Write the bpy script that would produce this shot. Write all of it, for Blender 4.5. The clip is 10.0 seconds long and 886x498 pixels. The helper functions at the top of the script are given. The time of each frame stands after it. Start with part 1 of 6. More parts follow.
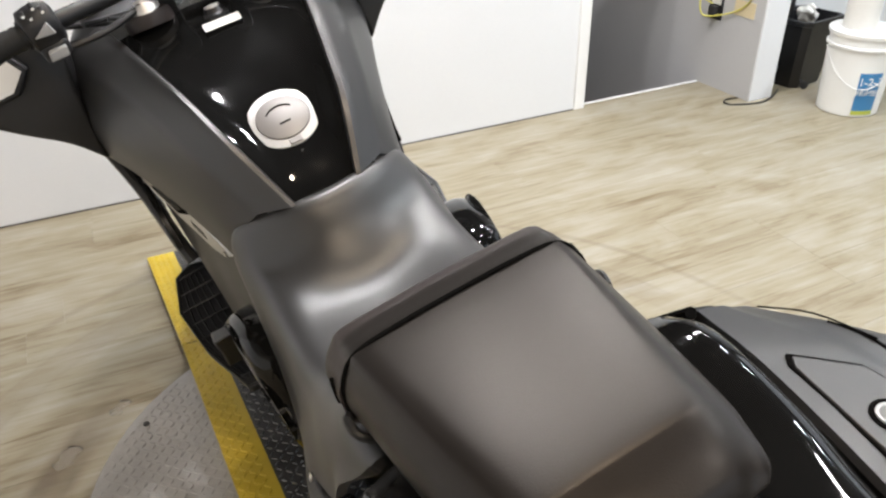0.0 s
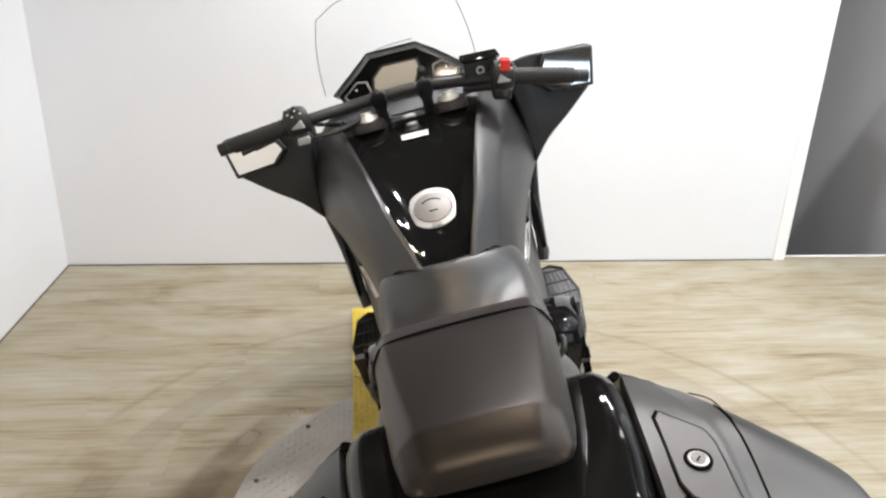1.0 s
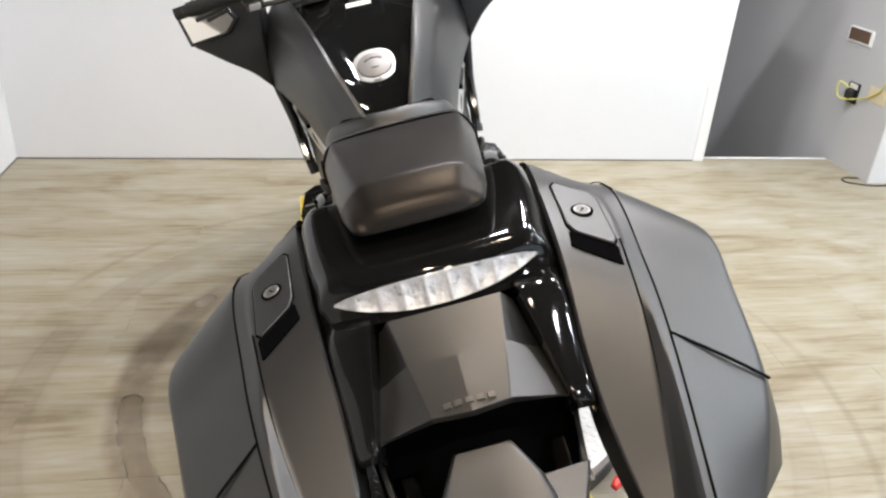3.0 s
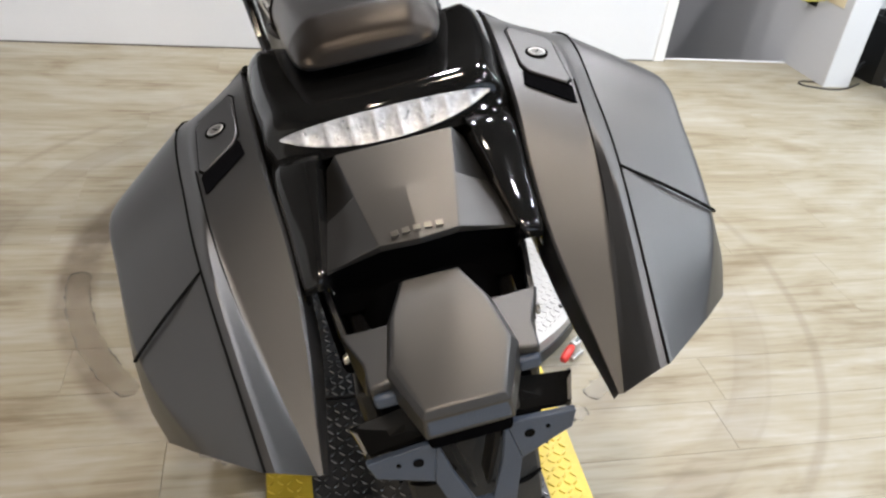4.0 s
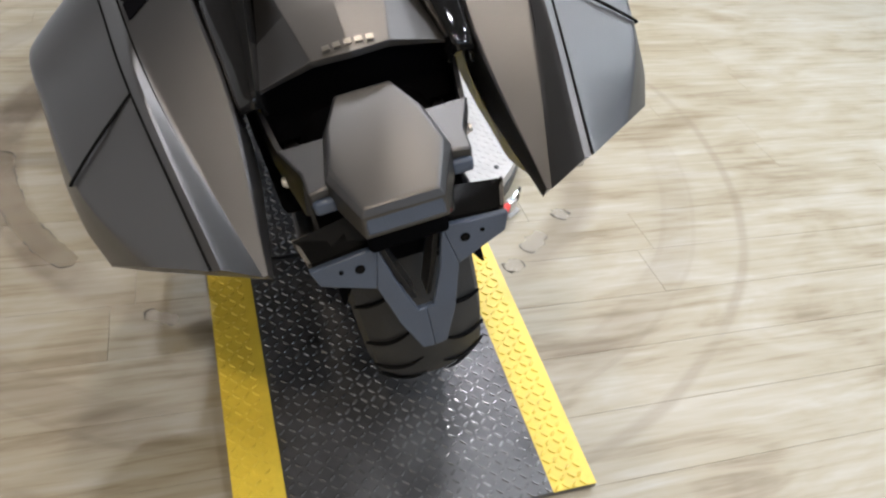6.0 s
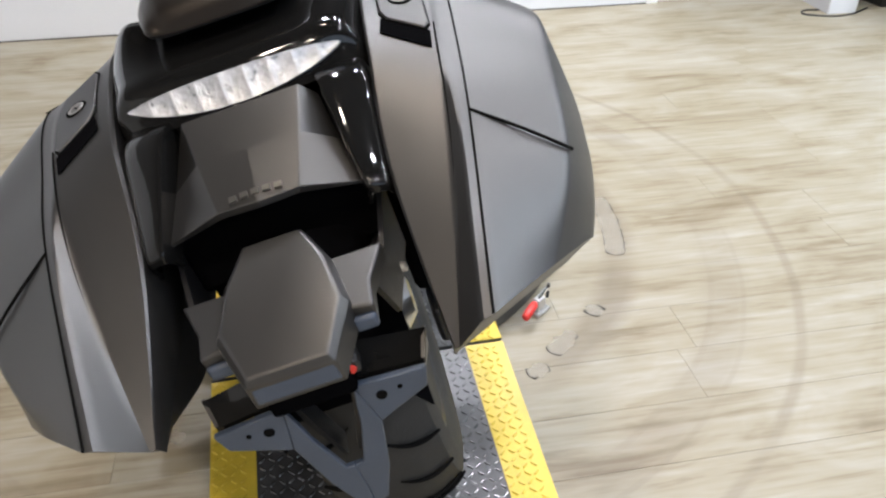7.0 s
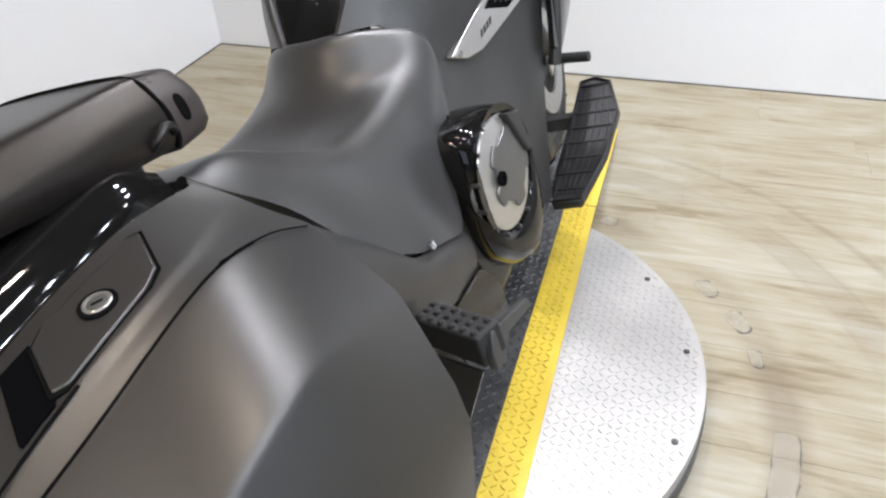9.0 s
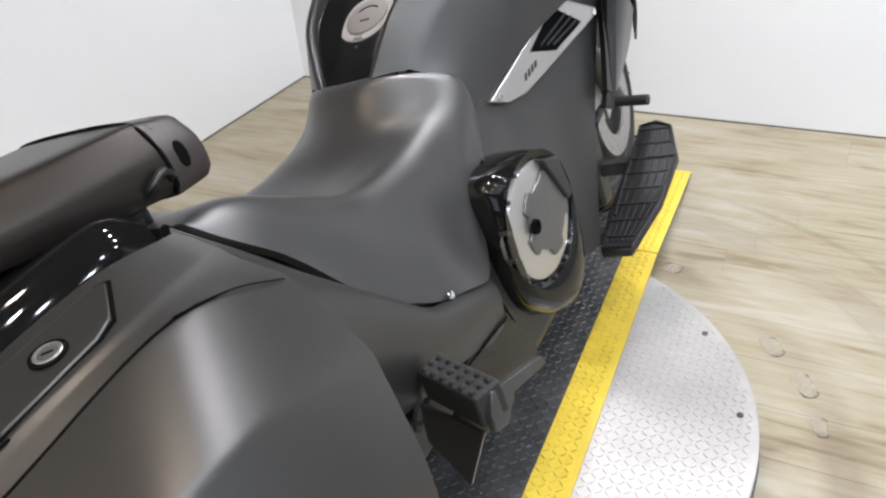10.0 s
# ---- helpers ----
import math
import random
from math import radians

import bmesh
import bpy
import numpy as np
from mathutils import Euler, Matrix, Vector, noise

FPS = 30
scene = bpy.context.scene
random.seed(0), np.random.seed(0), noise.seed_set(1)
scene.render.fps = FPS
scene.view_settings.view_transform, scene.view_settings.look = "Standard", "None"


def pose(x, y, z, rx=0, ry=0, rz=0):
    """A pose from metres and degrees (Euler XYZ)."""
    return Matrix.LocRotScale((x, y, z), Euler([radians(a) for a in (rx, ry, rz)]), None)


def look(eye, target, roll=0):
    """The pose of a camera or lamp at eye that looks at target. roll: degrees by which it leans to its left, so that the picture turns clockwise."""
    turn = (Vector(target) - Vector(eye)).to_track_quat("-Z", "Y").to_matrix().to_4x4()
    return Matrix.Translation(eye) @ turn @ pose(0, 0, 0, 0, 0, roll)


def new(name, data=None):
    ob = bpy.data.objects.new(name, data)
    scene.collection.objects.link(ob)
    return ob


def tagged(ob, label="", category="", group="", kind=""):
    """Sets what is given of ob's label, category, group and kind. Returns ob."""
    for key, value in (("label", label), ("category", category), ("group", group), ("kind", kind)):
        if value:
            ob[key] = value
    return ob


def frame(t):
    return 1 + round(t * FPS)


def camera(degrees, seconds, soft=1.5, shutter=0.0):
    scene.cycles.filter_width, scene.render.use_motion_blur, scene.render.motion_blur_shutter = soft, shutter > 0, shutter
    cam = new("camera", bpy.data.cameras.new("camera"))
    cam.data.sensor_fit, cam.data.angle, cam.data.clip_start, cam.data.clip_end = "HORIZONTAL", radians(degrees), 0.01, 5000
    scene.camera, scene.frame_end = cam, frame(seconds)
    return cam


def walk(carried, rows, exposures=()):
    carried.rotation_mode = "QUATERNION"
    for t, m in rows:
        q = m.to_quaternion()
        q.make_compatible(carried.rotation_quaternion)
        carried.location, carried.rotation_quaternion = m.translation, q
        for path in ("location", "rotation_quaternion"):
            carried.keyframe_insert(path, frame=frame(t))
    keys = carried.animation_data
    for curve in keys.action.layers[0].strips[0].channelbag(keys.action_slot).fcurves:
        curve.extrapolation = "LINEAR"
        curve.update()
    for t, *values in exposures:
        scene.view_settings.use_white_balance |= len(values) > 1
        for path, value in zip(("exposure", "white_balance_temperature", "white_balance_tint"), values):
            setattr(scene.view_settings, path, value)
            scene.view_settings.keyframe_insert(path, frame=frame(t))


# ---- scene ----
cam = camera(60.4, 10.0, 2.4)
PATH = [
    (0, (0.439, 0.437, 1.304), (1.184, 1.979, 0.27), -1.0),
    (0.5, (0.473, 0.227, 1.354), (1.004, 1.908, 0.41), 1.9),
    (1, (0.575, 0.029, 1.415), (0.757, 1.865, 0.644), 1.8),
    (1.5, (0.557, -0.118, 1.442), (0.762, 1.761, 0.788), 2.0),
    (2, (0.543, -0.205, 1.437), (0.803, 1.652, 0.741), 2.3),
    (2.5, (0.552, -0.223, 1.377), (0.819, 1.589, 0.576), 2.6),
    (3, (0.564, -0.241, 1.315), (0.887, 1.51, 0.404), 3.9),
    (3.2, (0.568, -0.25, 1.288), (0.912, 1.472, 0.332), 4.7),
    (4.5, (0.579, -0.295, 1.193), (1.047, 1.263, 0.029), 7.6),
    (5, (0.576, -0.307, 1.159), (1.083, 1.159, -0.103), 9.0),
    (5.2, (0.576, -0.316, 1.150), (1.093, 1.121, -0.141), 9.2),
    (6.3, (0.569, -0.372, 1.153), (1.148, 1.068, -0.109), 7.6),
    (6.5, (0.603, -0.363, 1.154), (1.136, 1.092, -0.111), 5.1),
    (7, (0.797, -0.3, 1.201), (1.098, 1.3, 0.04), 0.1),
    (7.5, (0.984, -0.263, 1.25), (0.951, 1.431, 0.187), -0.5),
    (8, (1.091, -0.048, 1.232), (0.993, 1.529, 0.006), 2.6),
    (8.5, (1.19, 0.184, 1.235), (1.122, 1.77, 0.018), -0.6),
    (9, (1.315, 0.344, 1.25), (0.762, 1.866, 0.077), -3.1),
    (9.5, (1.403, 0.419, 1.262), (0.682, 1.903, 0.131), -4.3),
    (10, (1.398, 0.418, 1.252), (0.61, 1.893, 0.156), -5.2),
]
walk(cam, [(t, look(eye, target, roll)) for t, eye, target, roll in PATH], ((0, 0.0, 6650, 13), (1, 0.08, 6600, 13), (3, 0.11, 6500, 13), (5, 0.15, 6250, 14), (7, 0.14, 6200, 14), (8.5, 0.08, 6250, 14), (10, 0.0, 6350, 14)))

# world: x to the right, y towards the half wall, z up; the floor is z = 0
# ---- light ----
scene.view_settings.exposure = 0.0
world = bpy.data.worlds.new("world")
scene.world = world
world.use_nodes = True
world.node_tree.nodes["Background"].inputs[0].default_value = (0.75, 0.8, 0.9, 1)
world.node_tree.nodes["Background"].inputs[1].default_value = 0.05


# ---- materials ----
def material(name, colour, rough=0.5, metal=0.0, vary=0.12, scale=6.0, bump=0.0, bump_scale=80.0, coat=0.0, stretch=(1, 1, 1), rough_vary=0.08, random_tint=0.0):
    """A principled material with two scales of variation in colour and roughness, and fine relief."""
    m = bpy.data.materials.new(name)
    m.use_nodes = True
    nt = m.node_tree
    p = nt.nodes["Principled BSDF"]
    link = nt.links.new
    tc = nt.nodes.new("ShaderNodeTexCoord")
    mp = nt.nodes.new("ShaderNodeMapping")
    mp.inputs["Scale"].default_value = stretch
    link(tc.outputs["Object"], mp.inputs["Vector"])
    big = nt.nodes.new("ShaderNodeTexNoise")
    big.inputs["Scale"].default_value, big.inputs["Detail"].default_value = scale, 5
    fine = nt.nodes.new("ShaderNodeTexNoise")
    fine.inputs["Scale"].default_value, fine.inputs["Detail"].default_value = bump_scale, 3
    link(mp.outputs[0], big.inputs["Vector"])
    link(mp.outputs[0], fine.inputs["Vector"])
    mix = nt.nodes.new("ShaderNodeMath")
    mix.operation = "MULTIPLY_ADD"
    link(fine.outputs["Fac"], mix.inputs[0])
    mix.inputs[1].default_value = 0.35
    link(big.outputs["Fac"], mix.inputs[2])
    ramp = nt.nodes.new("ShaderNodeMapRange")
    ramp.inputs["From Min"].default_value, ramp.inputs["From Max"].default_value = 0.4, 0.95
    ramp.inputs["To Min"].default_value, ramp.inputs["To Max"].default_value = 1 - vary, 1 + vary
    link(mix.outputs[0], ramp.inputs["Value"])
    value = ramp.outputs[0]
    if random_tint:
        info = nt.nodes.new("ShaderNodeObjectInfo")
        r = nt.nodes.new("ShaderNodeMapRange")
        r.inputs["To Min"].default_value, r.inputs["To Max"].default_value = 1 - random_tint, 1 + random_tint
        link(info.outputs["Random"], r.inputs["Value"])
        mul = nt.nodes.new("ShaderNodeMath")
        mul.operation = "MULTIPLY"
        link(value, mul.inputs[0])
        link(r.outputs[0], mul.inputs[1])
        value = mul.outputs[0]
    col = nt.nodes.new("ShaderNodeVectorMath")
    col.operation = "SCALE"
    col.inputs[0].default_value = colour
    link(value, col.inputs["Scale"])
    link(col.outputs[0], p.inputs["Base Color"])
    rr = nt.nodes.new("ShaderNodeMapRange")
    rr.inputs["To Min"].default_value, rr.inputs["To Max"].default_value = max(0.02, rough - rough_vary), min(1, rough + rough_vary)
    link(big.outputs["Fac"], rr.inputs["Value"])
    link(rr.outputs[0], p.inputs["Roughness"])
    p.inputs["Metallic"].default_value = metal
    p.inputs["Coat Weight"].default_value = coat
    p.inputs["Coat Roughness"].default_value = 0.03
    if bump:
        b = nt.nodes.new("ShaderNodeBump")
        b.inputs["Strength"].default_value, b.inputs["Distance"].default_value = bump, 0.002
        link(fine.outputs["Fac"], b.inputs["Height"])
        link(b.outputs[0], p.inputs["Normal"])
    return m


def glowing(name, colour, strength):
    m = bpy.data.materials.new(name)
    m.use_nodes = True
    p = m.node_tree.nodes["Principled BSDF"]
    p.inputs["Base Color"].default_value = (*colour, 1)
    p.inputs["Emission Color"].default_value, p.inputs["Emission Strength"].default_value = (*colour, 1), strength
    return m


def glass(name, colour, rough=0.0, ior=1.45):
    m = bpy.data.materials.new(name)
    m.use_nodes = True
    p = m.node_tree.nodes["Principled BSDF"]
    p.inputs["Base Color"].default_value = (*colour, 1)
    p.inputs["Transmission Weight"].default_value, p.inputs["Roughness"].default_value, p.inputs["IOR"].default_value = 1, rough, ior
    return m


wall_paint = material("wall_paint", (0.735, 0.745, 0.76), 0.55, vary=0.03, scale=1.5, bump=0.15, bump_scale=120)
trim_paint = material("trim_paint", (0.82, 0.82, 0.81), 0.4, vary=0.03, scale=3, bump=0.05)
# unseen south and east walls, greyed so the bike's reflections gain contrast
unseen_wall_grey = material("unseen_wall_grey", (0.16, 0.158, 0.155), 0.7, vary=0.08, scale=1.5)
backdrop_dark = material("backdrop_dark", (0.035, 0.034, 0.034), 0.7, vary=0.1)
upper_wall_dark = material("upper_wall_dark", (0.14, 0.14, 0.14), 0.7, vary=0.06, scale=2)
# far wall's grey, lowered to carry the stairwell's dimness
far_wall_shade = material("far_wall_shade", (0.20, 0.20, 0.203), 0.6, vary=0.05, scale=1.2, bump=0.1)
# the white wall paint again, greyed for its shaded side
stairwell_shade = material("stairwell_shade", (0.50, 0.50, 0.505), 0.6, vary=0.04, scale=1.2, bump=0.1)
ceiling_paint = material("ceiling_paint", (0.07, 0.07, 0.07), 0.8, vary=0.03)
carpet = material("carpet", (0.16, 0.155, 0.15), 0.95, vary=0.25, scale=30, bump=0.8, bump_scale=300)
steel_plate = material("steel_plate", (0.40, 0.387, 0.37), 0.42, 0.40, vary=0.20, scale=5, bump=0.15, rough_vary=0.12)
black_plate = material("black_plate", (0.055, 0.055, 0.056), 0.34, 0.15, vary=0.45, scale=12, bump=0.2, rough_vary=0.15)
yellow_paint = material("yellow_paint", (0.62, 0.455, 0.045), 0.4, vary=0.14, scale=18, bump=0.15, bump_scale=140)
dark_steel = material("dark_steel", (0.07, 0.07, 0.07), 0.5, 0.6, vary=0.3, scale=20, bump=0.2)
matte_body = material("matte_body", (0.0915, 0.0897, 0.0890), 0.42, 0.9, vary=0.05, scale=5, bump=0.06, bump_scale=900, rough_vary=0.03)
seat_vinyl = material("seat_vinyl", (0.026, 0.0255, 0.0258), 0.38, 0.0, vary=0.10, scale=10, bump=0.10, bump_scale=700, rough_vary=0.04)
gloss_black = material("gloss_black", (0.006, 0.006, 0.006), 0.06, 0.0, vary=0.1, scale=20, coat=0.0, rough_vary=0.02)
black_plastic = material("black_plastic", (0.011, 0.011, 0.012), 0.38, 0.0, vary=0.15, scale=20, bump=0.3, bump_scale=600)
# grey plastic with the blue of daylight from behind mixed into its colour
daylit_plastic = material("daylit_grey", (0.046, 0.062, 0.094), 0.42, 0.0, vary=0.1, scale=20, bump=0.3, bump_scale=600)
# the seat's vinyl again, darkened and browned where the pad reads dimmer
shaded_vinyl = material("shaded_vinyl", (0.0120, 0.0102, 0.0092), 0.34, 0.0, vary=0.10, scale=10, bump=0.10, bump_scale=700, rough_vary=0.04)
rubber = material("rubber", (0.016, 0.016, 0.016), 0.72, vary=0.25, scale=25, bump=0.4, bump_scale=300)
chrome = material("chrome", (0.82, 0.82, 0.82), 0.12, 1.0, vary=0.04, rough_vary=0.04)
satin_metal = material("satin_metal", (0.62, 0.61, 0.6), 0.33, 0.9, vary=0.06, bump=0.1, bump_scale=300)
white_plastic = material("white_plastic", (0.78, 0.78, 0.76), 0.4, vary=0.03)
red_plastic = material("red_plastic", (0.62, 0.03, 0.02), 0.4, vary=0.1)
blue_label = material("blue_label", (0.04, 0.20, 0.42), 0.4, vary=0.05)
green_label = material("green_label", (0.45, 0.5, 0.08), 0.4, vary=0.05)
paper = material("paper", (0.72, 0.70, 0.66), 0.8, vary=0.05)
cable_yellow = material("cable_yellow", (0.6, 0.55, 0.12), 0.5, vary=0.1)
masking = material("masking_tape", (0.66, 0.56, 0.36), 0.7, vary=0.1)
mirror_glass = material("mirror_glass", (0.85, 0.85, 0.85), 0.03, 1.0, vary=0.0, rough_vary=0.0)
lens_clear = glass("lens_clear", (0.86, 0.87, 0.88), 0.04, 1.3)
screen_clear = glass("screen_clear", (0.94, 0.95, 0.95), 0.0, 1.12)


gloss_black.node_tree.nodes["Principled BSDF"].inputs["Specular IOR Level"].default_value = 0.36
seat_vinyl.node_tree.nodes["Principled BSDF"].inputs["Specular IOR Level"].default_value = 0.8
for vinyl in (seat_vinyl, shaded_vinyl):
    sheen = vinyl.node_tree.nodes["Principled BSDF"].inputs
    sheen["Sheen Weight"].default_value, sheen["Sheen Roughness"].default_value = 0.06, 0.4
# the warm lamp glow on the pad is put into the highlight's tint
shaded_vinyl.node_tree.nodes["Principled BSDF"].inputs["Specular Tint"].default_value = (1.0, 0.90, 0.81, 1)
shaded_vinyl.node_tree.nodes["Principled BSDF"].inputs["Specular IOR Level"].default_value = 0.32
worn_black = material("worn_black", (0.20, 0.20, 0.20), 0.26, 0.7, vary=0.5, scale=14, bump=0.2, rough_vary=0.1)
peeled = material("peeled_residue", (0.48, 0.44, 0.37), 0.45, vary=0.22, scale=30)
peeled.node_tree.nodes["Principled BSDF"].inputs["Alpha"].default_value = 0.17
thin_glue = material("thin_glue", (0.30, 0.25, 0.175), 0.4, vary=0.3, scale=25)
thin_glue.node_tree.nodes["Principled BSDF"].inputs["Alpha"].default_value = 0.13
dark_residue = material("dark_residue", (0.07, 0.065, 0.06), 0.7, vary=0.3, scale=40)
purple_cloth = material("purple_cloth", (0.20, 0.15, 0.32), 0.9, vary=0.2, scale=30, bump=0.4)
yellow_cloth = material("yellow_cloth", (0.70, 0.48, 0.08), 0.9, vary=0.2, scale=25, bump=0.4)
cyan_paper = material("cyan_paper", (0.25, 0.62, 0.66), 0.7, vary=0.05)
olive_skin = material("olive_skin", (0.42, 0.38, 0.06), 0.55, vary=0.25, scale=40)
pink_card = material("pink_card", (0.60, 0.42, 0.38), 0.7, vary=0.05)
brown_box = material("brown_box", (0.12, 0.075, 0.05), 0.6, vary=0.2)
bottle_glass = glass("bottle_glass", (0.9, 0.93, 0.95), 0.02)


def plank_wood():
    """Weathered oak: streaks along the board, brown clouds, knots, scuff rings round the turntable."""
    m = bpy.data.materials.new("plank_wood")
    m.use_nodes = True
    nt = m.node_tree
    p, link = nt.nodes["Principled BSDF"], nt.links.new

    def node(kind, **inputs):
        n = nt.nodes.new(kind)
        for k, v in inputs.items():
            n.inputs[k.replace("_", " ")].default_value = v
        return n

    def math_node(op, a, b):
        n = nt.nodes.new("ShaderNodeMath")
        n.operation = op
        for i, v in enumerate((a, b)):
            if isinstance(v, (int, float)):
                n.inputs[i].default_value = v
            else:
                link(v, n.inputs[i])
        return n.outputs[0]

    geo = nt.nodes.new("ShaderNodeNewGeometry")
    info = nt.nodes.new("ShaderNodeObjectInfo")
    off = nt.nodes.new("ShaderNodeVectorMath")
    off.operation = "SCALE"
    off.inputs[0].default_value = (13.0, 7.0, 5.0)
    link(info.outputs["Random"], off.inputs["Scale"])
    add = nt.nodes.new("ShaderNodeVectorMath")
    add.operation = "ADD"
    link(geo.outputs["Position"], add.inputs[0])
    link(off.outputs[0], add.inputs[1])
    m1 = node("ShaderNodeMapping", Scale=(2.6, 32.0, 1.0))
    m2 = node("ShaderNodeMapping", Scale=(1.6, 4.5, 1.0))
    m3 = node("ShaderNodeMapping", Scale=(5.0, 75.0, 1.0))
    for q in (m1, m3):
        link(add.outputs[0], q.inputs["Vector"])
    link(geo.outputs["Position"], m2.inputs["Vector"])
    streak = node("ShaderNodeTexNoise", Scale=1.0, Detail=6.0, Roughness=0.62, Distortion=0.9)
    cloud = node("ShaderNodeTexNoise", Scale=1.3, Detail=4.0, Roughness=0.6, Distortion=0.8)
    fine = node("ShaderNodeTexNoise", Scale=1.0, Detail=3.0)
    link(m1.outputs[0], streak.inputs["Vector"])
    link(m2.outputs[0], cloud.inputs["Vector"])
    link(m3.outputs[0], fine.inputs["Vector"])
    mixv = math_node("ADD", math_node("MULTIPLY", streak.outputs["Fac"], 0.44), math_node("MULTIPLY", cloud.outputs["Fac"], 0.60))
    mixv = math_node("ADD", mixv, math_node("MULTIPLY", fine.outputs["Fac"], 0.20))
    mixv = math_node("ADD", mixv, math_node("MULTIPLY", info.outputs["Random"], 0.012))
    ramp = nt.nodes.new("ShaderNodeValToRGB")
    e = ramp.color_ramp.elements
    e[0].position, e[0].color = 0.45, (0.150, 0.110, 0.059, 1)
    e[1].position, e[1].color = 0.81, (0.345, 0.318, 0.264, 1)
    mid = e.new(0.60)
    mid.color = (0.262, 0.226, 0.154, 1)
    link(mixv, ramp.inputs["Fac"])
    # rubber scuffs in arcs about the turntable, and pale worn patches
    sub = nt.nodes.new("ShaderNodeVectorMath")
    sub.operation = "SUBTRACT"
    sub.inputs[1].default_value = (0.836, 1.495, 0)
    link(geo.outputs["Position"], sub.inputs[0])
    ln = nt.nodes.new("ShaderNodeVectorMath")
    ln.operation = "LENGTH"
    link(sub.outputs[0], ln.inputs[0])
    wob = node("ShaderNodeTexNoise", Scale=1.7, Detail=2.0)
    link(geo.outputs["Position"], wob.inputs["Vector"])
    patchy = node("ShaderNodeTexNoise", Scale=2.2, Detail=2.0)
    link(sub.outputs[0], patchy.inputs["Vector"])
    r = math_node("ADD", ln.outputs["Value"], math_node("MULTIPLY", wob.outputs["Fac"], 0.05))
    total = None
    for radius, width, strength in ((0.80, 0.060, 0.45), (1.03, 0.016, 0.28), (1.066, 0.070, 0.24), (1.108, 0.012, 0.28), (1.24, 0.018, 0.30)):
        d = math_node("ABSOLUTE", math_node("SUBTRACT", r, radius), 0)
        f = nt.nodes.new("ShaderNodeMapRange")
        f.inputs["From Min"].default_value, f.inputs["From Max"].default_value = width, width * 0.35
        f.inputs["To Min"].default_value, f.inputs["To Max"].default_value = 0, strength
        link(d, f.inputs["Value"])
        total = f.outputs[0] if total is None else math_node("MAXIMUM", total, f.outputs[0])
    gate = nt.nodes.new("ShaderNodeMapRange")
    gate.inputs["From Min"].default_value, gate.inputs["From Max"].default_value = 0.34, 0.54
    link(patchy.outputs["Fac"], gate.inputs["Value"])
    scuff = math_node("MULTIPLY", total, gate.outputs[0])
    # a broad brown boot smear where people step up, west of the turntable
    xyz = nt.nodes.new("ShaderNodeSeparateXYZ")
    link(sub.outputs[0], xyz.inputs[0])
    west = nt.nodes.new("ShaderNodeMapRange")
    west.inputs["From Min"].default_value, west.inputs["From Max"].default_value = -0.48, -0.62
    link(xyz.outputs["X"], west.inputs["Value"])
    band = nt.nodes.new("ShaderNodeMapRange")
    band.inputs["From Min"].default_value, band.inputs["From Max"].default_value = 0.062, 0.034
    link(math_node("ABSOLUTE", math_node("SUBTRACT", r, 0.795), 0), band.inputs["Value"])
    mottle = node("ShaderNodeTexNoise", Scale=14.0, Detail=4.0)
    link(geo.outputs["Position"], mottle.inputs["Vector"])
    smear = math_node("MULTIPLY", math_node("MULTIPLY", west.outputs[0], band.outputs[0]), mottle.outputs["Fac"])
    scuff = math_node("MAXIMUM", scuff, math_node("MULTIPLY", smear, 1.25))
    dirt = nt.nodes.new("ShaderNodeMix")
    dirt.data_type = "RGBA"
    link(scuff, dirt.inputs["Factor"])
    link(ramp.outputs["Color"], dirt.inputs["A"])
    dirt.inputs["B"].default_value = (0.118, 0.085, 0.052, 1)
    link(dirt.outputs["Result"], p.inputs["Base Color"])
    rr = nt.nodes.new("ShaderNodeMapRange")
    rr.inputs["To Min"].default_value, rr.inputs["To Max"].default_value = 0.40, 0.58
    link(streak.outputs["Fac"], rr.inputs["Value"])
    link(rr.outputs[0], p.inputs["Roughness"])
    b = node("ShaderNodeBump", Strength=0.1, Distance=0.001)
    link(fine.outputs["Fac"], b.inputs["Height"])
    link(b.outputs[0], p.inputs["Normal"])
    return m


planks = plank_wood()


# ---- building helpers ----
def part(name, bm, mat, parent=None, label="", smooth=True, bevel=0.0, segments=2, sharp=38):
    bmesh.ops.recalc_face_normals(bm, faces=bm.faces[:])
    me = bpy.data.meshes.new(name)
    bm.to_mesh(me)
    bm.free()
    for m in (mat if isinstance(mat, (list, tuple)) else [mat]):
        me.materials.append(m)
    ob = new(name, me)
    if smooth:
        me.shade_smooth()
        me.set_sharp_from_angle(angle=radians(sharp))
    if parent:
        ob.parent = parent
    if label:
        ob["label"] = label
    if bevel:
        b = ob.modifiers.new("edge", "BEVEL")
        b.width, b.segments, b.limit_method, b.angle_limit = bevel, segments, "ANGLE", radians(40)
    return ob


def empty(name, m=None):
    ob = new(name)
    ob.empty_display_size = 0.1
    if m:
        ob.matrix_basis = m
    return ob


def box(bm, x0, x1, y0, y1, z0, z1, m=None):
    vs = [bm.verts.new((x, y, z)) for z in (z0, z1) for x, y in ((x0, y0), (x1, y0), (x1, y1), (x0, y1))]
    for q in ((3, 2, 1, 0), (4, 5, 6, 7), (0, 1, 5, 4), (1, 2, 6, 5), (2, 3, 7, 6), (3, 0, 4, 7)):
        bm.faces.new([vs[i] for i in q])
    if m:
        bmesh.ops.transform(bm, matrix=m, verts=vs)
    return bm


def block(x0, x1, y0, y1, z0, z1, m=None):
    return box(bmesh.new(), x0, x1, y0, y1, z0, z1, m)


